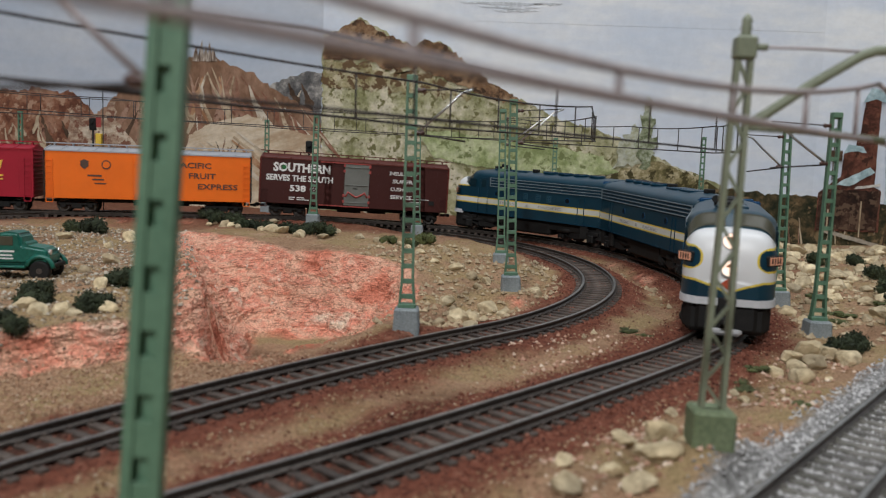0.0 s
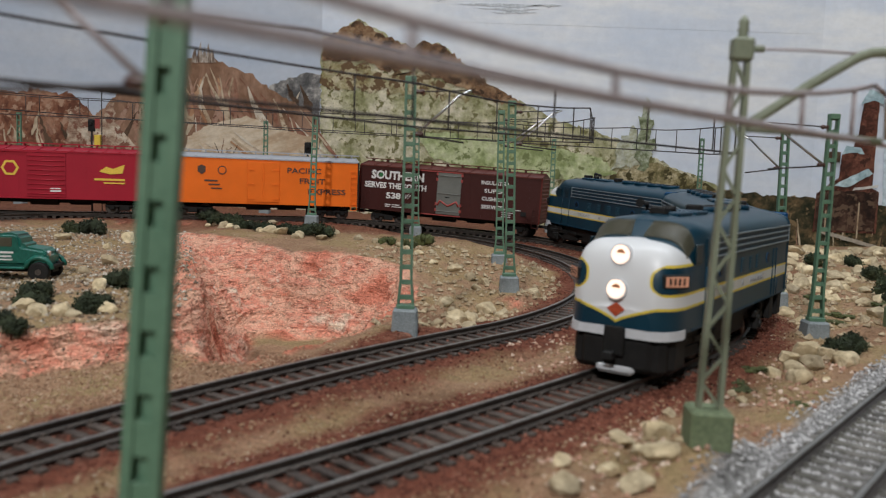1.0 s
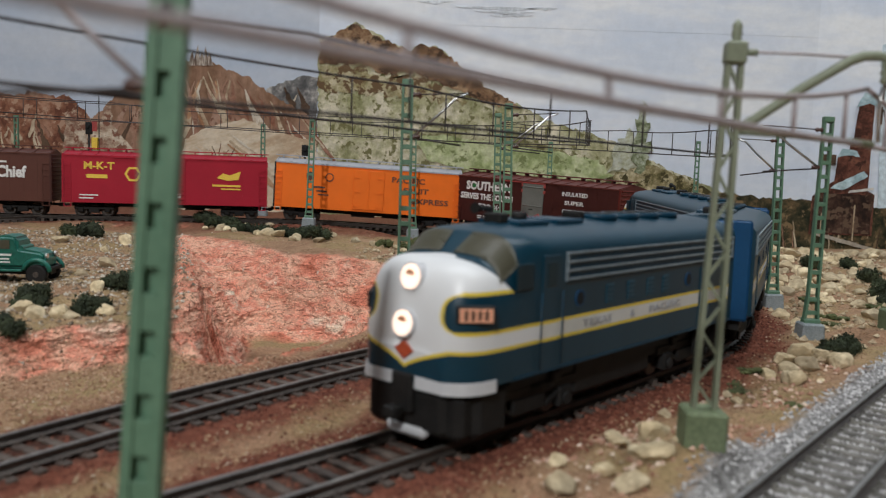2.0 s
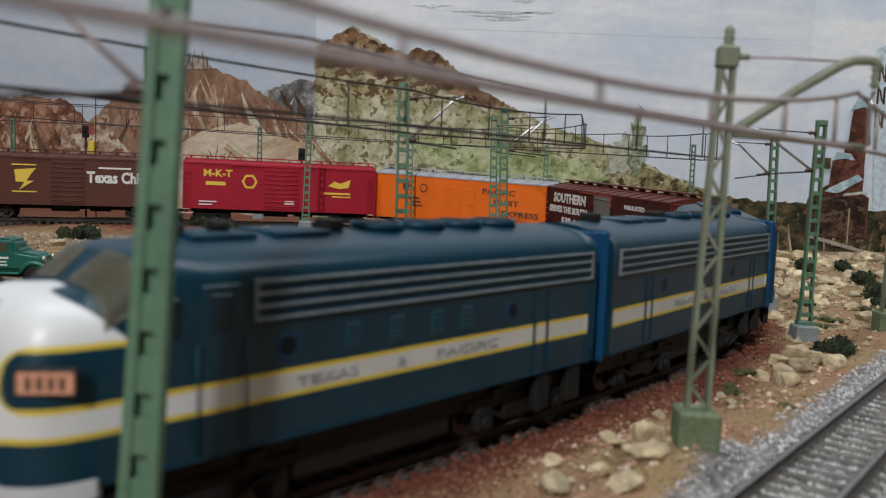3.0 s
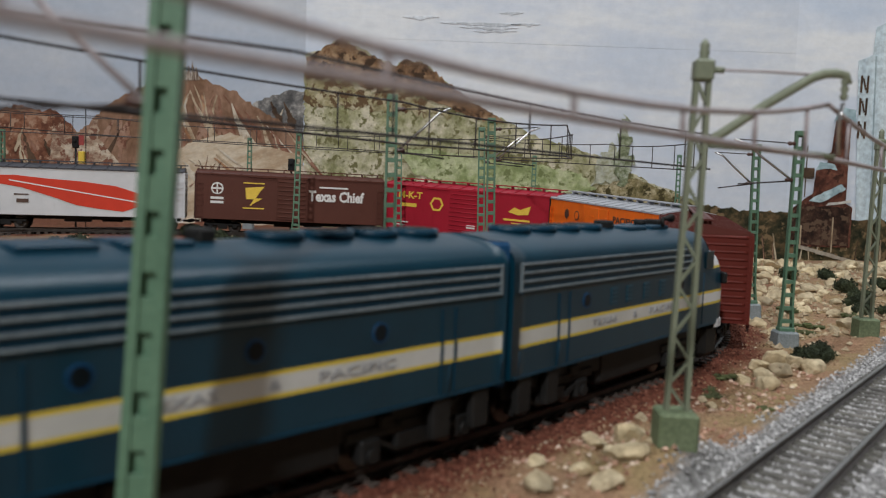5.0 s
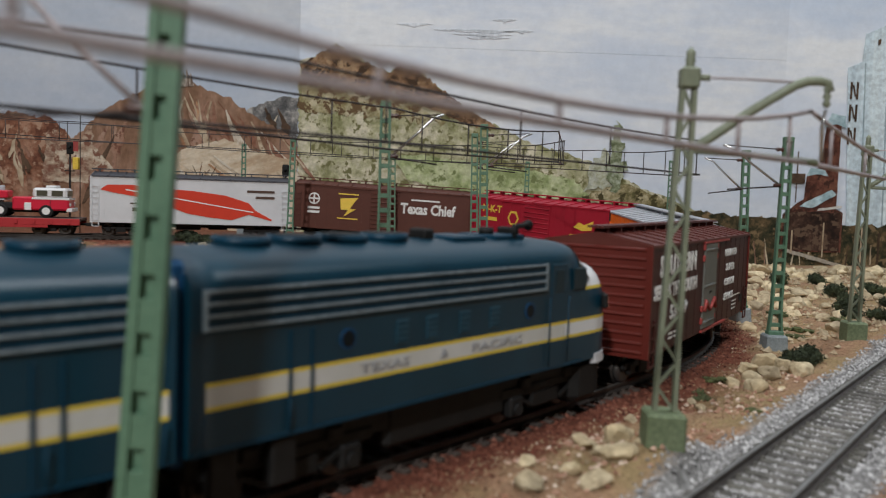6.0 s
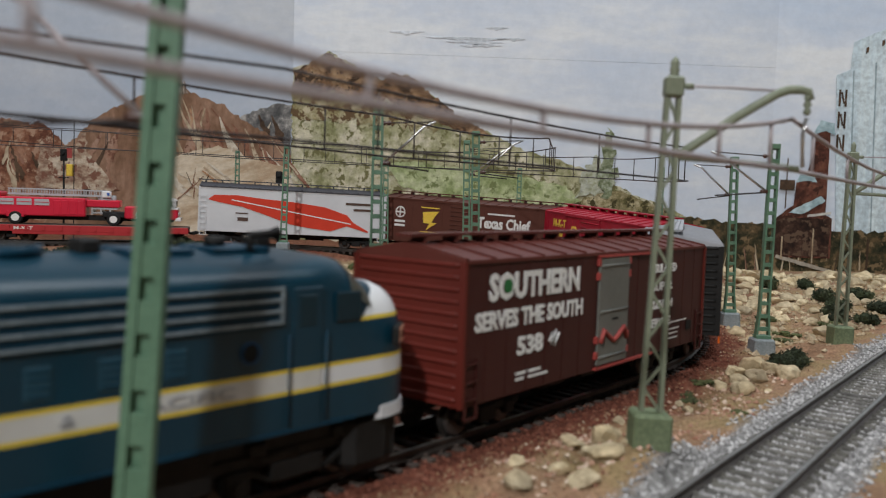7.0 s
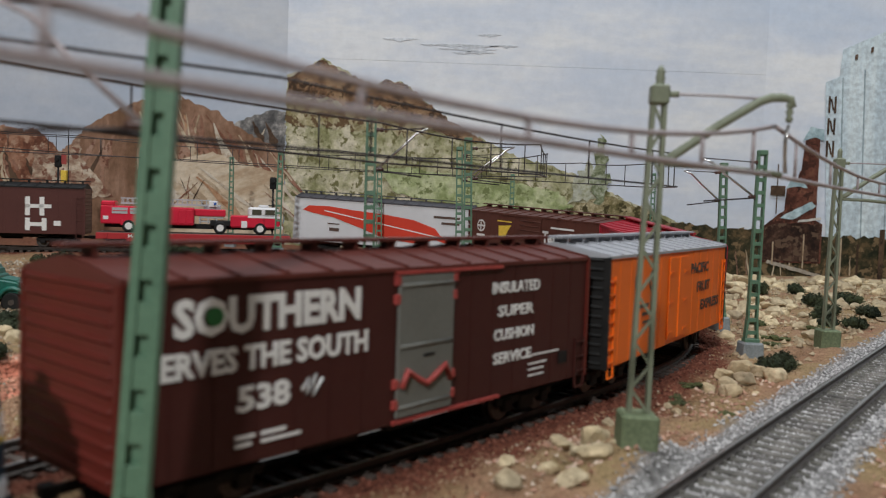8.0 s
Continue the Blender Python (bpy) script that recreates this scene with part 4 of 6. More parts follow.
for x, y, r in ((160, 345, 8), (169, 352, 7), (268, 520, 9), (292, 565, 10), (310, 620, 11), (322, 560, 9), (255, 486, 8), (283, 505, 8), (350, 640, 11), (330, 690, 10), (300, 700, 10)):
    put_bush(x, y, r, label="dark green foam bush among limestone rocks")
for x, y, r in ((78, 371, 6), (81, 360, 4), (96, 282, 6), (105, 258, 4), (205, 448, 9), (110, 305, 6), (215, 500, 10), (240, 470, 9), (190, 420, 7), (100, 290, 5)):
    put_bush(x, y, r, TUFTS, "low olive grass tuft on sandy ground", 0.35)


RUBBLE = mixed("rubble_cream", (0.28, 0.2, 0.12), (0.58, 0.48, 0.33), 120, 0.95, spec=0.2)

# loose stones: one sheet of many small grains for each kind
def grains(name, n, pick, size, mat, label):
    rg = np.random.RandomState(len(name))
    verts, faces = [], []
    pts = pick(rg, n)
    Z = ground_height(pts[:, :1], pts[:, 1:2])[:, 0]
    base = np.array([(1, 0, 0), (-0.5, 0.87, 0), (-0.5, -0.87, 0), (0.2, 0.1, 0.8), (-0.1, -0.1, -0.6)])
    tri = [(0, 1, 3), (1, 2, 3), (2, 0, 3), (1, 0, 4), (2, 1, 4), (0, 2, 4)]
    for (x, y), z in zip(pts, Z):
        r = rg.uniform(*size)
        a = rg.uniform(0, 6.28)
        q = base * r * rg.uniform(0.7, 1.3, (5, 3))
        q = np.stack([q[:, 0] * math.cos(a) - q[:, 1] * math.sin(a) + x, q[:, 0] * math.sin(a) + q[:, 1] * math.cos(a) + y, q[:, 2] + z + r * 0.25], 1)
        k = len(verts)
        verts += (q * MM).tolist()
        faces += [(k + i, k + j, k + m) for i, j, m in tri]
    me = bpy.data.meshes.new(name)
    me.from_pydata(verts, [], faces)
    me.materials.append(mat)
    return tagged(new(name, me), label, "gravel", kind="stuff")


def island_tone(name, stops, rough=0.95):
    m, nt, b = nodes_of(name)
    g = nt.nodes.new("ShaderNodeNewGeometry")
    r = ramp_node(nt, g.outputs["Random Per Island"], stops)
    link(nt, r.outputs[0], b.inputs["Base Color"])
    b.inputs["Roughness"].default_value = rough
    b.inputs["Specular IOR Level"].default_value = 0.2
    return m


M_STONE_GREY = island_tone("ballast_grey_grains", [(0.0, (0.16, 0.155, 0.155)), (0.5, (0.40, 0.39, 0.39)), (1.0, (0.66, 0.65, 0.65))])
M_STONE_RED = island_tone("cinder_red_grains", [(0.0, (0.07, 0.025, 0.018)), (0.5, (0.17, 0.055, 0.035)), (1.0, (0.30, 0.13, 0.09))])
M_STONE_TAN = island_tone("sand_grains", [(0.0, (0.24, 0.14, 0.085)), (0.6, (0.36, 0.235, 0.14)), (0.93, (0.42, 0.31, 0.2)), (1.0, (0.62, 0.54, 0.42))])


def along(line, s0, s1, spread, keep=lambda off, u: True):
    def pick(rg, n):
        out = []
        while len(out) < n:
            s, off = rg.uniform(s0, s1), rg.normal(0, spread)
            p = line.at(s, off)
            if keep(off, rg.rand()):
                out.append((p.x, p.y))
        return np.array(out)
    return pick


grains("grey_ballast", 19000, along(LINE_C, 340, 800, 14, lambda o, u: abs(o) < 22.5 + 2 * u), (0.35, 0.85), M_STONE_GREY, "loose grey stone ballast round the straight track")
grains("red_cinders", 11000, along(LINE_A, 200, 800, 14, lambda o, u: 6 < abs(o) < 32 or u < 0.25), (0.3, 0.75), M_STONE_RED, "loose red cinders along the outer track")
grains("red_cinders", 7000, along(LINE_B, 240, 900, 13, lambda o, u: 6 < abs(o) < 30 or u < 0.25), (0.3, 0.75), M_STONE_RED, "loose red cinders along the inner track")


def scatter_sand(rg, n):
    out = []
    while len(out) < n:
        d = 150 + 520 * rg.rand() ** 1.5
        a = rg.uniform(-0.56, 0.56)
        out.append((d * math.sin(a), d * math.cos(a)))
    q = np.array(out)
    near = np.minimum(np.minimum(line_distance(q[:, :1], q[:, 1:], LINE_A)[0], line_distance(q[:, :1], q[:, 1:], LINE_B)[0]), line_distance(q[:, :1], q[:, 1:], LINE_C)[0] - 8)[:, 0]
    deep = inside_distance(q[:, :1], q[:, 1:], PIT)[:, 0]
    return q[(near > 20) & (deep < 0)]


grains("sand_gravel", 34000, scatter_sand, (0.2, 0.62), M_STONE_TAN, "loose tan gravel over the sandy ground")


def rubble_field(rg, n):
    q = np.stack([rg.uniform(110, 500, n), rg.uniform(330, 860, n)], 1)
    keep = (line_distance(q[:, :1], q[:, 1:], LINE_A)[0][:, 0] > 30) & (line_distance(q[:, :1], q[:, 1:], LINE_C)[0][:, 0] > 32) & (q[:, 0] - 60 < q[:, 1] * 0.66)
    return q[keep]


def strip_pebbles(rg, n):
    """The strip of sand between the outer and the straight track."""
    q = np.stack([rg.uniform(20, 150, n), rg.uniform(170, 350, n)], 1)
    clump = wave_noise(q[:, :1], q[:, 1:], 26, 5)[:, 0]
    keep = (line_distance(q[:, :1], q[:, 1:], LINE_A)[0][:, 0] > 27) & (line_distance(q[:, :1], q[:, 1:], LINE_C)[0][:, 0] > 22) & (clump > rg.uniform(-0.6, 0.5, n))
    return q[keep]


def rubble_bank(rg, n):
    q = np.stack([rg.uniform(-60, 60, n), rg.uniform(350, 560, n)], 1)
    keep = (line_distance(q[:, :1], q[:, 1:], LINE_B)[0][:, 0] > 22) & (inside_distance(q[:, :1], q[:, 1:], PIT)[:, 0] < -4) & (q[:, 0] < 75)
    return q[keep]


def bench_gravel(rg, n):
    q = np.stack([rg.uniform(-330, -105, n), rg.uniform(268, 600, n)], 1)
    return q[inside_distance(q[:, :1], q[:, 1:], BENCH)[:, 0] > 4]


M_STONE_BENCH = island_tone("bench_grains", [(0.0, (0.16, 0.12, 0.09)), (0.5, (0.34, 0.27, 0.19)), (1.0, (0.58, 0.54, 0.47))])
grains("bench_gravel", 9000, bench_gravel, (0.35, 1.3), M_STONE_BENCH, "mixed grey and tan gravel round the truck")
M_STONE_BANK = island_tone("bank_pink_grains", [(0.0, (0.22, 0.12, 0.075)), (0.6, (0.36, 0.22, 0.14)), (1.0, (0.50, 0.35, 0.24))])
M_STONE_PINK = island_tone("pink_grains", [(0.0, (0.30, 0.15, 0.10)), (0.5, (0.52, 0.32, 0.23)), (1.0, (0.74, 0.62, 0.50))])


def bank_rubble(rg, n):
    """The sandy bank between the quarry and the inner track."""
    q = np.stack([rg.uniform(-190, -50, n), rg.uniform(150, 300, n)], 1)
    keep = (line_distance(q[:, :1], q[:, 1:], LINE_B)[0][:, 0] > 17) & (inside_distance(q[:, :1], q[:, 1:], PIT)[:, 0] < -1) & (inside_distance(q[:, :1], q[:, 1:], BENCH)[:, 0] < 2) & (line_distance(q[:, :1], q[:, 1:], LINE_A)[0][:, 0] > 85)
    return q[keep]


grains("bank_pebbles", 14000, bank_rubble, (0.2, 0.75), M_STONE_BANK, "sandy pink rubble below the quarry cliff")
grains("strip_pebbles", 3800, strip_pebbles, (0.35, 1.25), M_STONE_PINK, "pink and cream pebbles between the two tracks")
grains("rubble", 4200, rubble_field, (0.9, 2.6), RUBBLE, "small limestone rubble between the boulders")
grains("rubble_bank", 900, rubble_bank, (0.8, 2.4), RUBBLE, "small sandy rubble inside the curve")


# ---- green truck on the bench ----
def green_truck():
    green = mixed("truck_green_paint", (0.008, 0.10, 0.075), (0.012, 0.135, 0.10), 60, 0.35)
    root = empty("pickup_truck", at(-206, 391, ground_z(-200, 392) - 0.2, 6) @ Matrix.Diagonal((0.92, 0.92, 0.92, 1)), "dark green model pickup truck with white door lettering", "toy truck")
    prof = [(-12, 8), (-12, 21), (-10.5, 23.6), (-8, 24.6), (-1, 24.6), (1, 23.4), (2.6, 18), (13.5, 16.4), (15, 14.5), (15.2, 8)]
    cab = slab([(a, b) for a, b in prof], -8.2, 8.2)
    bmesh.ops.bevel(cab, geom=cab.edges[:], offset=1.5, segments=3, affect="EDGES")
    part("cab", cab, green, root)
    part("bed", box(-40, -13, -9, 9, 8, 15.5, 0.6), green, root)
    part("running_board", box(-12, 4, -9.6, 9.6, 6.4, 7.6, 0.3), green, root)
    for sy in (-1, 1):
        part("side_window", box(-9, -2.2, sy * 8.3 - 0.15, sy * 8.3 + 0.15, 17.8, 22.4, 0.1), M_GLASS, root)
        fender = [(11 + 6.6 * math.cos(a), sy * 8.8, 6 + 6.6 * math.sin(a)) for a in np.linspace(0.1, 2.9, 9)]
        part("fender", tube(fender, 1.2, 8), green, root)
        plates([(-9.5, -1.5, 14.3, 15.3), (-8.5, -2.5, 12.4, 13.2), (-9, -2, 10.8, 11.5)], sy * 8.45, sy, M_WHITE, root)
        part("headlight", disc(14.4, sy * 6.0, 14.6, (1, 0, 0), 1.4, 1.2, 12), M_STEEL, root)
        for x in (11, -30):
            w = part("wheel", wheel_mesh(5.2, 3.4), M_BLACK, root, m=at(x, sy * 8.4, 5.2))
            part("hub", disc(0, sy * 1.7, 0, (0, sy, 0), 1.5, 0.3, 10), M_RAIL, w)
    part("windscreen", box(1.2, 2.4, -6.6, 6.6, 18.6, 23.0, 0.1), M_GLASS, root, m=pose(0, 0, 0, 0, -12, 0))
    part("bumper", box(16, 17.4, -8.5, 8.5, 6.8, 8.8, 0.3), M_BLACK, root)
    part("chassis", box(-38, 16, -4, 4, 4.6, 7.9), M_BLACK, root)


# ---- line-side signals behind the train ----
def signal_post(x, y, z, h, arms):
    root = empty("signal_post", at(x, y, z), "dark line-side signal post with lamp head", "signal", "signals")
    part("post", tube([(0, 0, -10), (0, 0, h)], 1.0, 8), M_BLACK, root)
    part("signal_head", box(-3.2, 3.2, -2, 2, h - 9, h + 3, 0.8), M_BLACK, root)
    part("visor", disc(0, -2, h - 1, (0, -1, 0), 1.9, 2.2, 12), M_BLACK, root)
    part("platform", box(-4, 4, -3, 3, h - 26, h - 25, 0.2), M_BLACK, root)
    if arms:
        part("flag", box(3, 8, -0.3, 0.3, h - 6, h + 4), M_REDTRIM, root)
        part("flag_pole", tube([(10, 0, -10), (10, 0, h + 30)], 0.5), M_BLACK, root)
        part("lamp_house", box(3.5, 9, -3, 3, h - 24, h - 12, 0.6), M_YELLOW, root)


signal_post(-364, 815, 10, 88, True)
signal_post(-150, 815, 10, 73, False)


green_truck()


# ---- rolling stock (x ahead, z up from the rail) ----
def bogie(parent, x, wheelbase, heavy=False):
    root_bm = bmesh.new()
    if heavy:
        for sy in (-1, 1):
            add_box(root_bm, -wheelbase / 2 - 7, wheelbase / 2 + 7, sy * 13.6 - 1.2, sy * 13.6 + 1.2, 8.6, 11.6, 0.5)
            add_box(root_bm, -7, 7, sy * 13.8 - 1.0, sy * 13.8 + 1.0, 4.2, 8.8, 0.5)
            for a in (-1, 1):
                add_box(root_bm, a * wheelbase / 2 - 3, a * wheelbase / 2 + 3, sy * 14.2 - 1.4, sy * 14.2 + 1.4, 3.2, 9.0, 0.6)
                add_tube(root_bm, [(a * wheelbase / 2, sy * 15.4, 5.4), (a * wheelbase / 2, sy * 16.4, 5.4)], 1.7, 12)
                add_box(root_bm, a * 11 - 2.2, a * 11 + 2.2, sy * 14.4 - 1.2, sy * 14.4 + 1.2, 10.6, 13.8, 0.5)
                add_bar(root_bm, (a * 7, sy * 14.6, 5.0), (a * (wheelbase / 2 - 3), sy * 14.6, 7.6), 1.0)
    for sy in (-1, 1):
        add_box(root_bm, -wheelbase / 2 - 5, wheelbase / 2 + 5, sy * 11.2 - 0.9, sy * 11.2 + 0.9, 5.4, 8.0, 0.4)
        add_box(root_bm, -4, 4, sy * 11.4 - 1.2, sy * 11.4 + 1.2, 2.8, 7.6, 0.5)
        for a in (-1, 1):
            add_box(root_bm, a * wheelbase / 2 - 2.2, a * wheelbase / 2 + 2.2, sy * 11.6 - 1.2, sy * 11.6 + 1.2, 3.4, 7.4, 0.5)
    add_box(root_bm, -3, 3, -11, 11, 5.2, 9.5)
    b = part("bogie", root_bm, M_BLACK, parent, m=at(x, 0, 0))
    for a in (-1, 1):
        w = bmesh.new()
        add_tube(w, [(0, -9.6, 0), (0, -9.0, 0), (0, -8.9, 0), (0, -7.4, 0)], 5, 18, [4.3, 4.7, 4.8, 4.8])
        add_tube(w, [(0, -7.4, 0), (0, -6.9, 0)], 5.6, 18)
        add_tube(w, [(0, -7, 0), (0, 7, 0)], 1.0, 8)
        add_tube(w, [(0, 6.9, 0), (0, 7.4, 0)], 5.6, 18)
        add_tube(w, [(0, 7.4, 0), (0, 8.9, 0), (0, 9.0, 0), (0, 9.6, 0)], 5, 18, [4.8, 4.8, 4.7, 4.3])
        part("wheelset", w, M_WHEEL, b, m=at(a * wheelbase / 2, 0, 4.8))
    return b


def couplers(parent, half):
    for s in (-1, 1):
        c = box(half - 3, half + 3.6, -1, 1, 7.5, 9.3, 0.2)
        add_box(c, half + 2, half + 5, -2.0, 1.6, 7.0, 9.8, 0.4)
        part("coupler", c, M_BLACK, parent, m=at(0, 0, 0, 0 if s > 0 else 180))


def lettering(text, x0, x1, z0, z1, y, face, mat, parent, bold=0.0):
    """Raised lettering on a car side, filling x0 to x1 in reading order and z0 to z1; face +1 is the left side, -1 the right."""
    cu = bpy.data.curves.new("lettering", "FONT")
    cu.body, cu.size, cu.extrude, cu.offset, cu.resolution_u = text, 1.0, 0.02, bold, 2
    tmp = new("lettering", cu)
    bpy.context.view_layer.update()
    me = bpy.data.meshes.new_from_object(tmp.evaluated_get(bpy.context.evaluated_depsgraph_get()))
    bpy.data.objects.remove(tmp)
    xs, ys = [v.co.x for v in me.vertices], [v.co.y for v in me.vertices]
    kx, kz = abs(x1 - x0) / (max(xs) - min(xs)), (z1 - z0) / (max(ys) - min(ys))
    way = 1 if x1 > x0 else -1
    for v in me.vertices:
        a, b, c = v.co
        v.co = ((x0 + way * (a - min(xs)) * kx) * MM, (y + face * c * 6) * MM, (z0 + (b - min(ys)) * kz) * MM)
    me.materials.clear()
    me.materials.append(mat)
    ob = new("lettering", me)
    ob.parent = parent
    return ob


def car_body(root, L, W, zs, ze, zr, mat, roof_mat, end_mat, ribs=True, roof_ribs=13, rungs=7):
    h = L / 2
    part("body", box(-h, h, -W / 2, W / 2, zs, ze, 0.25), mat, root)
    # roof: a shallow ridge with raised seams and a running board
    r = bmesh.new()
    prof = [(-W / 2 - 0.5, ze - 0.6), (-W / 2 - 0.5, ze + 0.4), (0, zr), (W / 2 + 0.5, ze + 0.4), (W / 2 + 0.5, ze - 0.6)]
    a = [r.verts.new((-h - 0.3, y, z)) for y, z in prof]
    b = [r.verts.new((h + 0.3, y, z)) for y, z in prof]
    for i in range(5):
        r.faces.new((a[i], a[(i + 1) % 5], b[(i + 1) % 5], b[i]))
    r.faces.new(a[::-1])
    r.faces.new(b)
    bmesh.ops.recalc_face_normals(r, faces=r.faces)
    roof = part("roof", r, roof_mat, root)
    for i in range(roof_ribs + 1):
        x = -h + 0.6 + (L - 1.2) * i / roof_ribs
        s = bmesh.new()
        for sy in (-1, 1):
            add_bar(s, (x, sy * (W / 2 + 0.3), ze + 0.6), (x, 0, zr + 0.15), 1.0, 0.7)
        part("roof_seam", s, roof_mat, roof)
    board = bmesh.new()
    for k in (-1, 0, 1):
        add_box(board, -h - 2, h + 2, k * 2.0 - 0.85, k * 2.0 + 0.85, zr + 1.7, zr + 2.5)
    for i in range(12):
        x = -h + 4 + (L - 8) * i / 11
        add_box(board, x - 0.5, x + 0.5, -2.5, 2.5, zr - 0.2, zr + 1.75)
    part("running_board", board, roof_mat, root)
    if ribs:
        for s in (-1, 1):
            e = box(s * h - 0.3, s * h + 0.35, -W / 2 + 0.2, W / 2 - 0.2, zs + 0.1, ze - 0.2)
            end = part("corrugated_end", e, end_mat, root)
            for sy in (-1, 1):
                part("corner_post", box(s * h - 0.6, s * h + 0.6, sy * W / 2 - 0.7, sy * W / 2 + 0.7, zs, ze), end_mat, end)
            n = 12
            for i in range(n):
                z = zs + 2 + (ze - zs - 3) * i / (n - 1)
                e = bmesh.new()
                add_tube(e, [(s * h, -W / 2 + 1.5, z), (s * (h + 0.1), -W / 2 + 3, z), (s * (h + 0.1), W / 2 - 3, z), (s * h, W / 2 - 1.5, z)], 0.75, 6)
                part("end_rib", e, end_mat, end)
    # frame below
    u = box(-h + 4, h - 4, -4, 4, zs - 3.5, zs + 0.2)
    add_box(u, -14, 6, -11, -4, zs - 5, zs)
    add_tube(u, [(12, 8, zs - 3), (28, 8, zs - 3)], 2.6, 10)
    add_box(u, -6, 4, 6, 12, zs - 4, zs)
    part("underframe", u, M_BLACK, root)
    # corner ladders and grab irons
    for sx in (-1, 1):
        for sy in (-1, 1):
            g = bmesh.new()
            x0, x1 = sx * (h - 1.0), sx * (h - 6.0)
            y = sy * (W / 2 + 0.55)
            for k in range(rungs):
                add_bar(g, (x0, y, zs + 2 + k * 4.6), (x1, y, zs + 2 + k * 4.6), 0.5)
            for x in (x0, x1):
                add_bar(g, (x, y - sy * 0.2, zs), (x, y - sy * 0.2, zs + rungs * 4.6 - 1.2), 0.5)
            add_bar(g, (x1, y, zs), (x1, y, zs - 3), 0.6)
            add_bar(g, (x0, y, zs), (x0, y, zs - 3), 0.6)
            add_bar(g, (x0, y, zs - 3), (x1, y, zs - 3), 0.6)
            part("ladder", g, mat, root)
    for x in (-h + 22, h - 22):
        bogie(root, x, 20)
    couplers(root, h)


CAR_L, CAR_W, CAR_S, CAR_E, CAR_R = 157.6, 38.2, 11.2, 48.8, 52.6
K = CAR_L / 180


def sliding_door(root, y, x0, x1, mat, ribs=9, trim=None):
    s = math.copysign(1, y)
    d = part("door", box(x0, x1, min(y, y + s * 0.8), max(y, y + s * 0.8), CAR_S + 1.5, CAR_E - 1.5, 0.2), mat, root)
    for i in range(ribs):
        z = CAR_S + 4 + (CAR_E - CAR_S - 8) * i / max(1, ribs - 1)
        part("door_rib", tube([(x0 + 0.8, y + s * 0.8, z), (x1 - 0.8, y + s * 0.8, z)], 0.5), mat, d)
    for z in (CAR_S + 0.6, CAR_E - 0.9):
        part("door_track", box(x0 - (x1 - x0), x1 + 1, min(y, y + s * 1.0), max(y, y + s * 1.0), z - 0.4, z + 0.4), trim or mat, root)
    return d


def panel_seams(root, mat, n, skip):
    """Rivet lines of the side sheets."""
    for sy in (-1, 1):
        for i in range(1, n):
            x = -CAR_L / 2 + CAR_L * i / n
            if abs(x) < skip:
                continue
            part("panel_seam", box(x - 0.25, x + 0.25, sy * CAR_W / 2 - 0.14, sy * CAR_W / 2 + 0.14, CAR_S + 0.5, CAR_E - 0.5), mat, root)


def paint(name, c, rough=0.45):
    """Model paint: almost even, faintly dusty, softly glossy."""
    m, nt, b = nodes_of(name)
    n1, n2 = noise_node(nt, 40, 5), noise_node(nt, 400, 3)
    r = ramp_node(nt, n1.outputs["Fac"], [(0.3, tuple(v * 0.9 for v in c)), (0.7, tuple(v * 1.06 for v in c))])
    dust = math_node(nt, "MULTIPLY", n2.outputs["Fac"], 0.025)
    link(nt, mix_node(nt, dust, r.outputs[0], (0.4, 0.36, 0.3)), b.inputs["Base Color"])
    b.inputs["Roughness"].default_value = rough
    b.inputs["Specular IOR Level"].default_value = 0.2
    return m


def car_root(name, label):
    return empty(name, at(0, 0, 0), label, "freight car", "cars of the freight train")


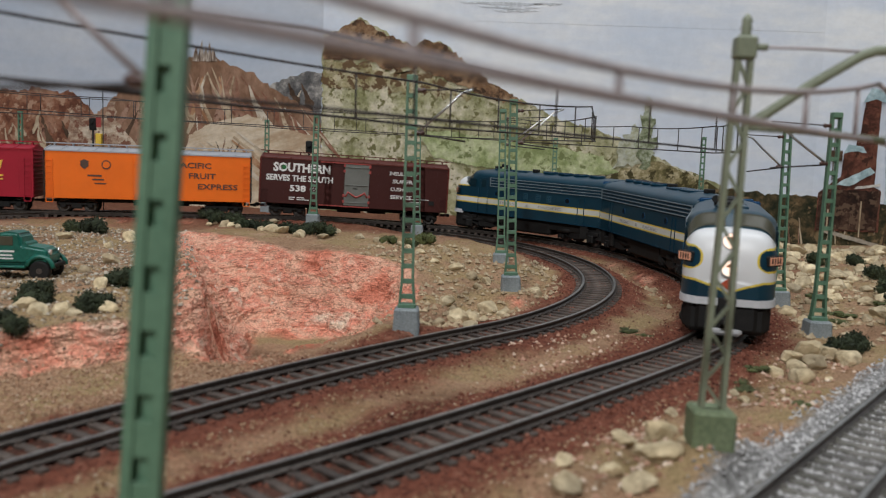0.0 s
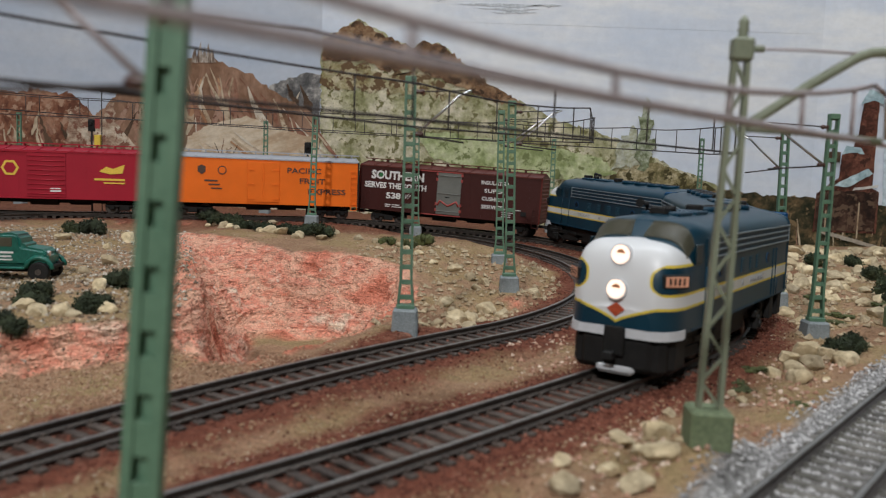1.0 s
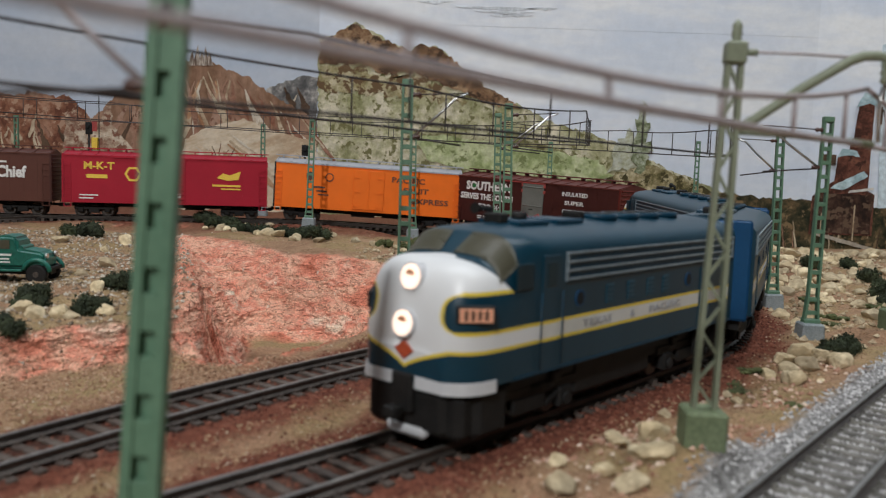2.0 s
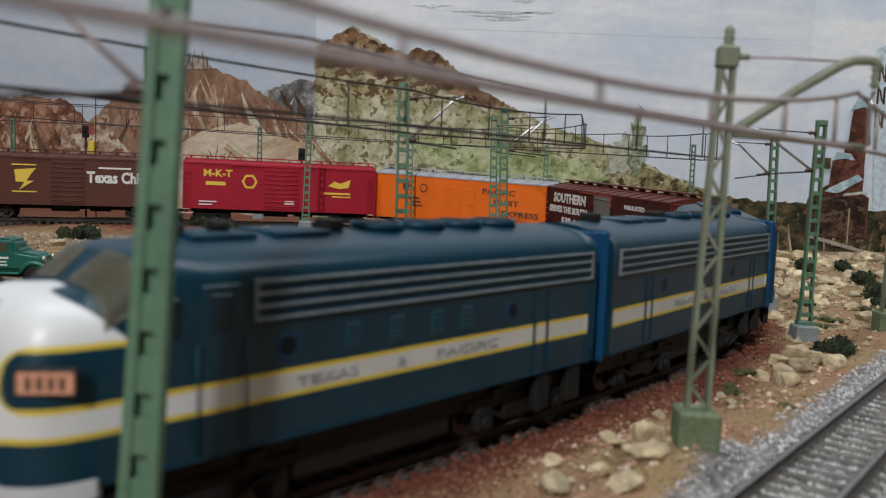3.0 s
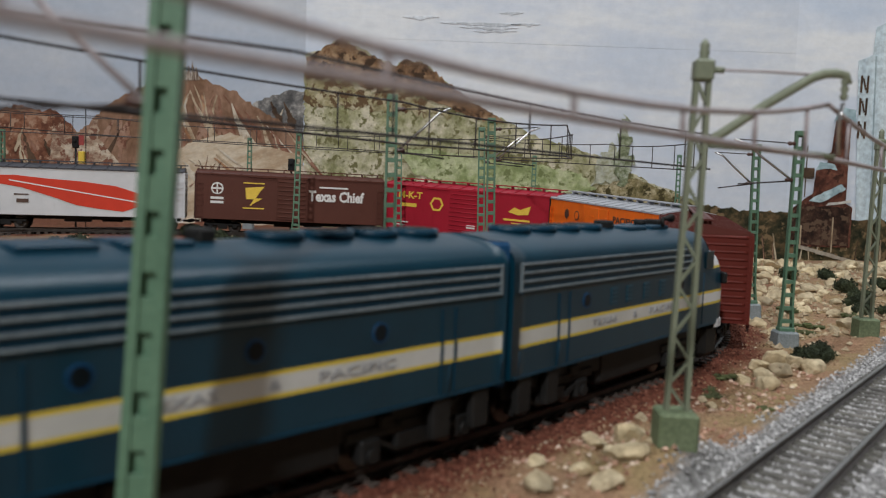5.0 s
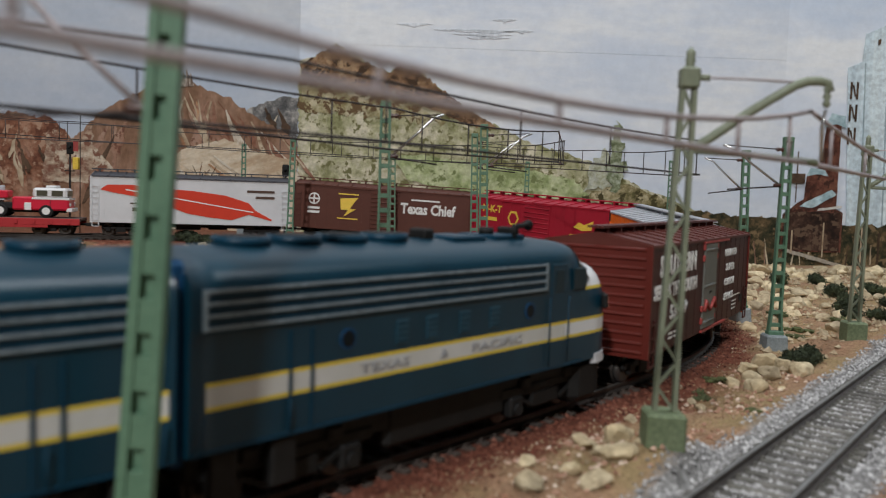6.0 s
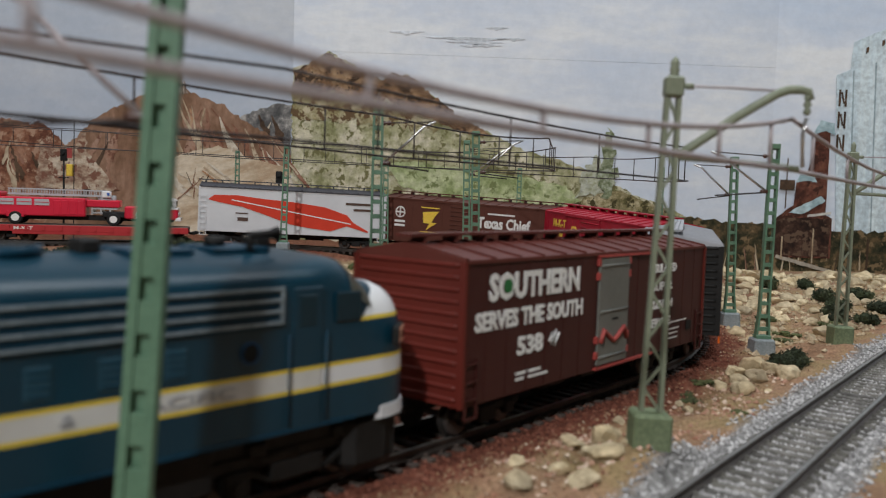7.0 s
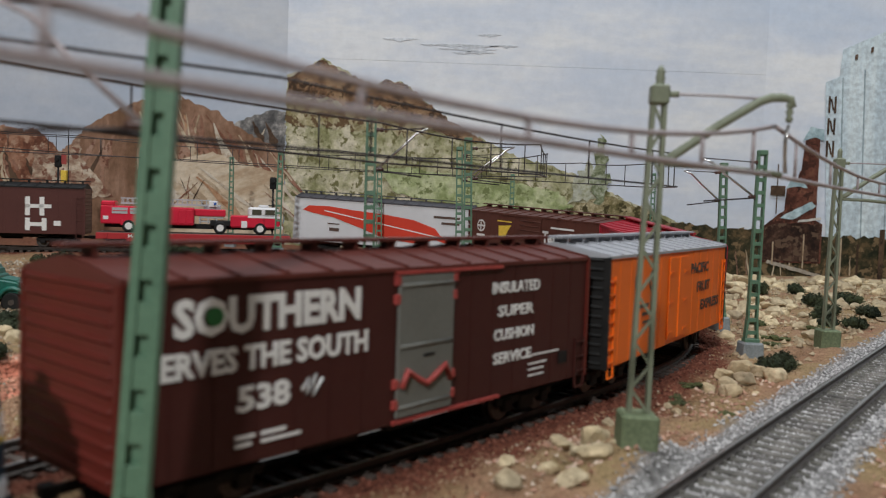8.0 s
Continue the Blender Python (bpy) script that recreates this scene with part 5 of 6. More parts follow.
def southern_car():
    # One oxide colour with light put in: sides toned down, ends and roof brighter.
    m = paint("oxide_brown_shaded", (0.052, 0.0115, 0.010))
    me = paint("oxide_lit_end", (0.115, 0.016, 0.011))
    root = car_root("box_car", "oxide-brown insulated box car with white lettering and grey door")
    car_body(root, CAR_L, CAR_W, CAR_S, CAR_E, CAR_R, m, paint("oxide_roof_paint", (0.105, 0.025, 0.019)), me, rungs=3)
    panel_seams(root, m, 16, 15)
    for f in (-1, 1):
        y = f * (CAR_W / 2 + 0.2)
        def X(a):
            return -f * (a - 0.5) * CAR_L
        mid = (X(0.443) + X(0.574)) / 2
        sliding_door(root, f * CAR_W / 2, mid - 10.3, mid + 10.3, M_GREYDOOR, 3, M_REDTRIM)
        for a in (-10.6, 10.6):
            for b in (16, 21, 41.5, 46):
                part("door_bracket", box(mid + a - 0.9, mid + a + 0.9, f * CAR_W / 2 - 0.9, f * CAR_W / 2 + 0.9, b - 1.2, b + 1.2, 0.2), M_REDTRIM, root)
        plates([(mid - 4, mid + 2, 29.5, 30.3), (mid - 3, mid + 1, 26.8, 27.5)], y + f * 0.7, f, M_BLACK, root)
        arch = [(-9, 20), (-7, 24), (-3, 21.5), (0, 20), (3, 21.5), (7, 24), (9, 20)]
        part("door_bar", tube([(mid + a, y + f * 1.0, b) for a, b in arch], 0.8), M_REDTRIM, root)
        lettering("SOUTHERN", X(0.067), X(0.366), 37.8, 45.4, y, f, M_WHITE, root, 0.04)
        part("letter_fill", disc(X(0.123), y - f * 0.1, 41.6, (0, f, 0), 1.9, 0.25), M_GREENLET, root)
        lettering("SERVES THE SOUTH", X(0.031), X(0.382), 30.2, 35.4, y, f, M_WHITE, root, 0.035)
        lettering("538", X(0.157), X(0.241), 21.8, 27.2, y, f, M_WHITE, root, 0.035)
        part("lettering_bar", tube([(X(0.262), y, 24), (X(0.272), y, 26.5), (X(0.268), y, 23), (X(0.285), y, 27), (X(0.28), y, 22.5), (X(0.297), y, 26)], 0.35), M_WHITE, root)
        plates([(X(0.155), X(0.185), 16.4, 17.2), (X(0.155), X(0.18), 14.8, 15.6), (X(0.195), X(0.235), 16.4, 17.2), (X(0.195), X(0.26), 14.8, 15.5)], y, f, M_WHITE, root)
        for k, (t, a, b) in enumerate((("INSULATED", 0.682, 0.828), ("SUPER", 0.70, 0.81), ("CUSHION", 0.69, 0.812), ("SERVICE", 0.69, 0.806))):
            lettering(t, X(a), X(b), 40.4 - k * 6.6, 43.6 - k * 6.6, y, f, M_WHITE, root, 0.02)
        plates([(X(0.80), X(0.86), 18.5, 19), (X(0.80), X(0.85), 16.8, 17.3), (X(0.80), X(0.85), 15, 15.5), (X(0.79), X(0.9), 21, 21.5)], y, f, M_WHITE, root)
        part("placard", box(min(X(0.9), X(0.93)), max(X(0.9), X(0.93)), min(y, y + f * 0.3), max(y, y + f * 0.3), 17, 20.5), M_BLACK, root)
    return root


def reefer_car():
    m = paint("reefer_orange_paint", (0.88, 0.17, 0.014))
    roof = paint("silver_roof_paint", (0.38, 0.39, 0.42), 0.4)
    root = car_root("refrigerator_car", "orange refrigerator car with silver roof and black ends")
    car_body(root, CAR_L, CAR_W, CAR_S, CAR_E, CAR_R, m, roof, M_BLACK)
    panel_seams(root, m, 14, 12)
    for f in (-1, 1):
        y, o = f * (CAR_W / 2 + 0.2), -f * K
        part("door", box(-13, 13, min(y, y + f * 0.5), max(y, y + f * 0.5), CAR_S + 2, CAR_E - 2.5, 0.2), m, root)
        part("door_latch", box(-0.6, 0.6, min(y, y + f * 1.0), max(y, y + f * 1.0), CAR_S + 2, CAR_E - 2.5, 0.2), m, root)
        for k, (t, u, w) in enumerate((("PACIFIC", 22, 32), ("FRUIT", 34, 24), ("EXPRESS", 42, 36))):
            lettering(t, o * u, o * (u + w), 38 - k * 8.5, 42.6 - k * 8.5, y, f, M_DARKTEXT, root, 0.02)
        part("emblem", slab([(o * -60, 41), (o * -56.5, 42.5), (o * -53, 41), (o * -53, 37), (o * -56.5, 34.5), (o * -60, 37)], y - 0.1, y + 0.1), M_DARKTEXT, root)
        part("emblem", disc(o * -38, y - f * 0.15, 38.5, (0, f, 0), 3.6, 0.3), M_DARKTEXT, root)
        part("emblem_centre", disc(o * -38, y - f * 0.12, 38.5, (0, f, 0), 2.7, 0.35), m, root)
        plates([(o * -54, o * -42, 29, 30.4), (o * -50, o * -40, 26, 27.2), (o * -48, o * -38, 23, 24)], y, f, M_DARKTEXT, root)
        for a in (-13, 13):
            for z in (16, 28, 40):
                part("hinge", box(min(a, a * 0.55), max(a, a * 0.55), min(y, y + f * 0.9), max(y, y + f * 0.9), z - 0.5, z + 0.5), m, root)
    return root


def katy_car():
    m = paint("bright_red_paint", (0.36, 0.012, 0.03))
    root = car_root("box_car", "bright red box car with yellow lettering")
    car_body(root, CAR_L, CAR_W, CAR_S, CAR_E, CAR_R, m, m, m)
    panel_seams(root, m, 16, 15)
    for f in (-1, 1):
        y, o = f * (CAR_W / 2 + 0.2), -f * K
        sliding_door(root, f * CAR_W / 2, -14, 14, m, 9)
        lettering("M-K-T", o * -72, o * -46, 38, 44, y, f, M_YELLOW, root, 0.03)
        plates([(o * -70, o * -52, 31, 34)], y, f, M_YELLOW, root)
        part("emblem", disc(o * -30, y - f * 0.15, 35, (0, f, 0), 6.5, 0.25, 6), M_YELLOW, root)
        part("emblem_centre", disc(o * -30, y - f * 0.12, 35, (0, f, 0), 4.6, 0.3, 6), m, root)
        part("emblem", slab([(o * 44, 34), (o * 50, 38), (o * 56, 36.5), (o * 66, 40), (o * 64, 33), (o * 54, 32)], y - 0.1, y + 0.1), M_YELLOW, root)
        plates([(o * 40, o * 66, 27, 28.6), (o * 48, o * 66, 24.5, 25.6)], y, f, M_YELLOW, root)
        plates([(o * 3, o * 12, 17, 20)], y + f * 0.7, f, M_WHITE, root)
        plates([(o * -76, o * -60, 17, 18), (o * -76, o * -64, 14.5, 15.5)], y, f, M_WHITE, root)
    return root


def chief_car():
    m = paint("brown_box_paint", (0.10, 0.035, 0.025))
    me = paint("brown_end_paint", (0.06, 0.02, 0.016))
    root = car_root("box_car", "dark brown box car with white script and yellow emblem")
    car_body(root, CAR_L, CAR_W, CAR_S, CAR_E, CAR_R, m, m, me)
    panel_seams(root, m, 16, 15)
    for f in (-1, 1):
        y, o = f * (CAR_W / 2 + 0.2), -f * K
        sliding_door(root, f * CAR_W / 2, -12, 12, m, 9)
        lettering("Texas Chief", o * 16, o * 70, 29.5, 39.0, y, f, M_WHITE, root, 0.035)
        plates([(o * 26, o * 54, 41, 42.4)], y, f, M_WHITE, root)
        part("emblem", slab([(o * -44, 38.5), (o * -26, 40), (o * -30, 36), (o * -34, 30), (o * -28, 30), (o * -40, 23), (o * -36, 29), (o * -43, 29)], y - 0.1, y + 0.1), M_YELLOW, root)
        plates([(o * -46, o * -26, 42, 43), (o * -46, o * -26, 21, 22)], y, f, M_YELLOW, root)
        part("emblem", disc(o * -70, y - f * 0.15, 37, (0, f, 0), 5, 0.25), M_WHITE, root)
        part("emblem_centre", disc(o * -70, y - f * 0.12, 37, (0, f, 0), 3.9, 0.3), m, root)
        plates([(o * -76, o * -64, 28, 30), (o * -76, o * -64, 24.5, 26.5)], y, f, M_WHITE, root)
        plates([(o * -75.5, o * -64.5, 36.3, 37.7), (o * -70.7, o * -69.3, 32.5, 41.5)], y + f * 0.12, f, M_WHITE, root)
    return root


def feather_car():
    m = paint("silver_white_paint", (0.62, 0.63, 0.65))
    roof = paint("dark_grey_roof", (0.06, 0.06, 0.07))
    red = paint("feather_red", (0.62, 0.05, 0.025))
    root = car_root("box_car", "silver box car with a large red feather")
    car_body(root, CAR_L, CAR_W, CAR_S, CAR_E, CAR_R, m, roof, m)
    panel_seams(root, m, 16, 2)
    for f in (-1, 1):
        y, o = f * (CAR_W / 2 + 0.2), -f * K
        pts = [(-82, 38), (-76, 42), (-55, 42.5), (-30, 40.5), (0, 39), (30, 36), (52, 30), (58, 24), (74, 16.5), (73, 15.5), (52, 20.5), (36, 15.5), (14, 17.5), (-4, 20), (-24, 26), (-50, 33), (-72, 36)]
        part("feather", slab([(o * a, b) for a, b in pts], y - 0.1, y + 0.1), red, root)
        q = bmesh.new()
        add_bar(q, (o * -60, y + f * 0.1, 38.5), (o * 56, y + f * 0.1, 22.5), 0.2, 0.9)
        part("feather_quill", q, M_WHITE, root)
        plates([(o * 50, o * 76, 39, 41), (o * 58, o * 76, 34, 36)], y, f, M_DARKTEXT, root)
        plates([(o * -54, o * -44, 21, 24), (o * -56, o * -44, 27, 28)], y, f, M_DARKTEXT, root)
    return root


def nh_car():
    m = paint("dark_maroon_paint", (0.085, 0.028, 0.024))
    root = car_root("box_car", "dark maroon box car with large white emblem")
    car_body(root, CAR_L, CAR_W, CAR_S, CAR_E, CAR_R, m, M_BLACK, m)
    panel_seams(root, m, 16, 15)
    for f in (-1, 1):
        y, o = f * (CAR_W / 2 + 0.2), -f * K
        sliding_door(root, f * CAR_W / 2, -14, 14, m, 9)
        plates([(o * 40, o * 44, 26, 41), (o * 52, o * 56, 26, 41), (o * 40, o * 62, 32, 35), (o * 40, o * 44, 14, 24), (o * 54, o * 58, 14, 24), (o * 44, o * 54, 17.5, 20.5)], y, f, M_WHITE, root)
        plates([(o * 64, o * 70, 18, 22)], y, f, M_WHITE, root)
    return root


def flat_car():
    m = paint("flat_car_red", (0.40, 0.03, 0.035))
    root = car_root("flat_car", "red flat car carrying a model fire engine")
    h = CAR_L / 2
    part("deck", box(-h, h, -17, 17, 11, 13.6, 0.3), mixed("deck_boards", (0.10, 0.06, 0.05), (0.16, 0.10, 0.08), 60, 0.8), root)
    for sy in (-1, 1):
        bm = bmesh.new()
        add_box(bm, -h, h, sy * 17.4 - 0.5, sy * 17.4 + 0.5, 8.2, 13.4, 0.2)
        add_box(bm, -h * 0.7, h * 0.7, sy * 17.4 - 0.4, sy * 17.4 + 0.4, 6.0, 8.4, 0.2)
        part("side_sill", bm, m, root)
        for i in range(12):
            x = -h + 8 + i * (CAR_L - 16) / 11
            part("stake_pocket", box(x - 1, x + 1, sy * 18.2 - 0.5, sy * 18.2 + 0.5, 9, 13, 0.1), m, root)
        lettering("M-K-T", sy * 54, sy * 40, 9.6, 12.2, sy * 18.0, sy, M_WHITE, root, 0.02)
    part("underframe", box(-h + 4, h - 4, -4, 4, 6, 11), M_BLACK, root)
    for x in (-h + 22, h - 22):
        bogie(root, x, 20)
    couplers(root, h)
    return root


def fire_engine():
    """Tractor and ladder trailer in red with white cab top, built along x at deck height 13.6."""
    red, white = paint("fire_red", (0.60, 0.02, 0.05), 0.3), paint("fire_white", (0.75, 0.75, 0.76), 0.3)
    silver = paint("fire_silver", (0.42, 0.44, 0.46), 0.25)
    root = empty("fire_engine", at(0, 0, 0), "red and white model ladder fire engine riding on flat car", "toy truck")
    z = 13.6
    body = part("trailer_body", box(-76, -2, -13, 13, z + 7, z + 22, 0.8), red, root)
    for x0, x1 in ((-67, -55), (-53, -42), (-40, -29)):
        for sy in (-1, 1):
            p = part("locker_panel", box(x0, x1, sy * 13 - 0.3, sy * 13 + 0.3, z + 15.5, z + 20.5, 0.1), silver, body)
            part("locker_rib", box(x0 + 0.4, x1 - 0.4, sy * 13.2 - 0.3, sy * 13.2 + 0.3, z + 17.8, z + 18.3), red, p)
    for k in range(4):
        part("locker_door", box(-26 + k * 6, -20.8 + k * 6, -13.3, 13.3, z + 8.5, z + 20, 0.3), red, body)
    for x in (-48.5, -59.5):
        part("wheel_arch", box(x - 1, x + 1, -13.4, 13.4, z + 6, z + 11, 0.3), red, body)
    part("tail_plate", box(-74, -70, -13.3, 13.3, z + 10.5, z + 13.5, 0.2), white, body)
    part("rear_cab", box(-76, -65, -12, 12, z + 21.5, z + 26, 1.2), red, root)
    # ladder with two beams, rungs and a lower fly section
    lad = part("ladder", box(-61, 12, -6, -5, z + 23.5, z + 25), silver, root)
    part("beam", box(-61, 12, 5, 6, z + 23.5, z + 25), silver, lad)
    for sy in (-5.5, 5.5):
        part("top_rail", box(-61, 12, sy - 0.5, sy + 0.5, z + 28, z + 29), silver, lad)
        for i in range(19):
            part("upright", box(-60.5 + i * 4, -59.8 + i * 4, sy - 0.4, sy + 0.4, z + 24.5, z + 28.4), silver, lad)
    for i in range(19):
        part("rung", tube([(-60 + i * 4, -5.4, z + 24.3), (-60 + i * 4, 5.4, z + 24.3)], 0.45), silver, lad)
    part("gooseneck", box(-3, 24, -9, 9, z + 15, z + 21, 0.8), red, root)
    turn = part("ladder_turntable", tube([(13, 0, z + 20), (13, 0, z + 21), (13, 0, z + 25)], 7, 16), silver, root)
    part("control_box", box(10, 17, -9, -5, z + 23, z + 28.5, 0.5), white, turn)
    part("light", box(14, 16, -9.6, -8.8, z + 25, z + 27), paint("lens_blue", (0.05, 0.12, 0.4), 0.2), turn)
    for x0, x1, z0, z1 in ((2, 22, z + 13.4, z + 14.4), (2, 22, z + 10, z + 11), (2, 3.2, z + 9, z + 14), (9, 10, z + 9, z + 14), (16, 17, z + 9, z + 14)):
        part("strut", box(x0, x1, -9.5, 9.5, z0, z1), silver, root)
    part("chassis", box(-74, 66, -6, 6, z + 4, z + 8), M_BLACK, root)
    part("rear_frame", box(11, 30, -11, 11, z + 7, z + 11.5, 0.5), M_BLACK, root)
    part("tractor_bed", box(28, 44, -12.5, 12.5, z + 6, z + 16.5, 1.2), red, root)
    part("step", box(37, 42, -13.2, 13.2, z + 6, z + 12, 0.3), white, root)
    cab = part("cab", box(42, 70, -13, 13, z + 6, z + 16, 1.2), red, root)
    part("cab_stripe", box(42.5, 70.3, -13.2, 13.2, z + 14.6, z + 16.2, 0.2), white, cab)
    part("door_line", box(56, 56.4, -13.2, 13.2, z + 7, z + 15), M_BLACK, cab)
    top = part("cab_top", box(43, 68.5, -12.6, 12.6, z + 16, z + 24, 1.6), white, root)
    for y in (-12.7, 12.7):
        for x0, x1 in ((46, 54), (57, 65.5)):
            part("cab_window", box(x0, x1, y - 0.15, y + 0.15, z + 17.5, z + 22, 0.1), M_GLASS, top)
    part("windscreen", box(68.4, 68.8, -10.5, 10.5, z + 17.5, z + 22), M_GLASS, top)
    part("light_bar", box(52, 60, -9, 9, z + 24, z + 26, 0.6), white, top)
    part("bumper", box(68, 72.5, -13, 13, z + 5, z + 8, 0.5), white, root)
    for sy in (-1, 1):
        part("headlight", disc(70.2, sy * 9.5, z + 11, (1, 0, 0), 1.6, 0.6, 12), white, cab)
    for x in (-54, 19.5, 53):
        for sy in (-1, 1):
            w = part("wheel", wheel_mesh(5.4, 4), M_BLACK, root, m=at(x, sy * 11.2, z + 5.4))
            part("hub", disc(0, sy * 1.9, 0, (0, sy, 0), 3.0, 0.5, 12), M_WHITE, w)
    return root


# ---- diesel units ----
LOCO_W = 18.6
SILL = 15.6


def loco_section(d, cab):
    """Half width, roof height at a distance d behind the nose."""
    if not cab:
        return LOCO_W, 52.6
    w = LOCO_W * (1 - max(0.0, 1 - (d + 1.8) / 18.5) ** 3.5) ** (1 / 2.6)
    if d < 13.5:
        h = 16.5 + 28.5 * (1 - max(0.0, 1 - (d + 0.02) / 13.52) ** 3.6) ** (1 / 3.6)
    elif d < 20.5:
        h = 45.0 + (d - 13.5) / 7 * 5.6
    else:
        h = 50.6 + 2.0 * (1 - max(0.0, 1 - (d - 20.5) / 14) ** 2)
    return w, h


def loco_ring(d, cab, off=0.0, n=28):
    """Points of the shell across the body, left sill over the roof to the right sill."""
    w, h = loco_section(d, cab)
    w, h = w + off, h + off
    sill = SILL
    straight = 1.0 if not cab else max(0.0, min(1.0, (d - 21) / 10))
    half_side = [(w, sill + (46.0 + off - sill) * i / 8) for i in range(9)] + [(w - 0.35, 47.3), (w - 1.2, 48.5), (w - 2.8, 49.6), (w * 0.66, 50.8), (w * 0.34, 51.9), (0.0, 52.6)]
    half_side = [(y, z + (h - 52.6) * max(0.0, (z - 46) / 6.6)) for y, z in half_side]
    pts = []
    for i in range(n + 1):
        a = math.pi * i / n
        c, s = math.cos(a), math.sin(a)
        k = 0.26 + 0.20 * max(0.0, min(1.0, (28 - d) / 14)) if cab else 0.26
        y = math.copysign(abs(c) ** k, c) * w
        zz = sill + (h - sill) * abs(s) ** 0.42
        q = min(i, n - i) / (n / 2) * 14
        j = min(13, int(q))
        (ya, za), (yb, zb) = half_side[j], half_side[j + 1]
        ys = (ya + (yb - ya) * (q - j)) * (1 if i <= n / 2 else -1)
        zs = za + (zb - za) * (q - j)
        pts.append((y + (ys - y) * straight, zz + (zs - zz) * straight))
    return pts


def loco_paint(cab):
    m, nt, b = nodes_of("loco_livery_cab" if cab else "loco_livery")
    tc = nt.nodes.new("ShaderNodeTexCoord")
    sep = nt.nodes.new("ShaderNodeSeparateXYZ")
    link(nt, tc.outputs["Object"], sep.inputs[0])
    x, y, z = (math_node(nt, "MULTIPLY", o, 1000.0) for o in sep.outputs)
    n1 = noise_node(nt, 70, 5)
    blue = ramp_node(nt, n1.outputs["Fac"], [(0.3, (0.0010, 0.026, 0.046)), (0.7, (0.0018, 0.035, 0.060))]).outputs[0]
    grey = ramp_node(nt, n1.outputs["Fac"], [(0.3, (0.50, 0.50, 0.47)), (0.7, (0.62, 0.62, 0.60))]).outputs[0]
    white = (0.67, 0.68, 0.69)
    yel = (0.66, 0.50, 0.06)

    def band(v, a, c):
        return math_node(nt, "MULTIPLY", math_node(nt, "GREATER_THAN", v, a), math_node(nt, "LESS_THAN", v, c))

    reach = band(x, -72.0, 90.0) if cab else band(x, -70.2, 70.2)
    col = mix_node(nt, math_node(nt, "MULTIPLY", reach, band(z, 23.5, 28.8)), blue, yel)
    col = mix_node(nt, math_node(nt, "MULTIPLY", reach, band(z, 24.35, 27.95)), col, grey)
    if cab:
        # d: behind the nose; the white nose and its yellow outline
        d = math_node(nt, "SUBTRACT", 75.5, x)
        ay = math_node(nt, "ABSOLUTE", y)
        wing = math_node(nt, "POWER", math_node(nt, "MINIMUM", math_node(nt, "DIVIDE", ay, 13.0), 1.0), 0.75)
        lower = math_node(nt, "ADD", 18.4, math_node(nt, "MULTIPLY", wing, 5.1))
        spread = math_node(nt, "POWER", math_node(nt, "DIVIDE", ay, 17.0), 2.0)
        upper = math_node(nt, "SUBTRACT", 45.2, math_node(nt, "MULTIPLY", math_node(nt, "MULTIPLY", math_node(nt, "MAXIMUM", math_node(nt, "SUBTRACT", d, 6.0), 0.0), 0.58), spread))
        tip = 20.0
        bay_end = math_node(nt, "ADD", 11.2, math_node(nt, "MULTIPLY", math_node(nt, "POWER", math_node(nt, "ABSOLUTE", math_node(nt, "DIVIDE", math_node(nt, "SUBTRACT", z, 33.0), 4.2)), 3.0), 2.6))
        for grow, c in ((0.0, yel), (0.9, white)):
            zone = math_node(nt, "MULTIPLY", math_node(nt, "GREATER_THAN", z, math_node(nt, "ADD", lower, grow)), math_node(nt, "LESS_THAN", z, upper))
            front = math_node(nt, "MAXIMUM", math_node(nt, "LESS_THAN", d, tip), math_node(nt, "MULTIPLY", math_node(nt, "LESS_THAN", z, 28.8 - grow), math_node(nt, "LESS_THAN", d, 40.0)))
            bay = math_node(nt, "MULTIPLY", band(z, 28.8 - grow, 37.0 + grow), math_node(nt, "GREATER_THAN", ay, math_node(nt, "SUBTRACT", bay_end, grow)))
            keep = math_node(nt, "MULTIPLY", math_node(nt, "MULTIPLY", zone, front), math_node(nt, "SUBTRACT", 1.0, bay))
            col = mix_node(nt, keep, col, c)
    link(nt, col, b.inputs["Base Color"])
    b.inputs["Roughness"].default_value = 0.38
    b.inputs["Specular IOR Level"].default_value = 0.45
    return m


M_LIVERY, M_LIVERY_CAB = loco_paint(False), loco_paint(True)


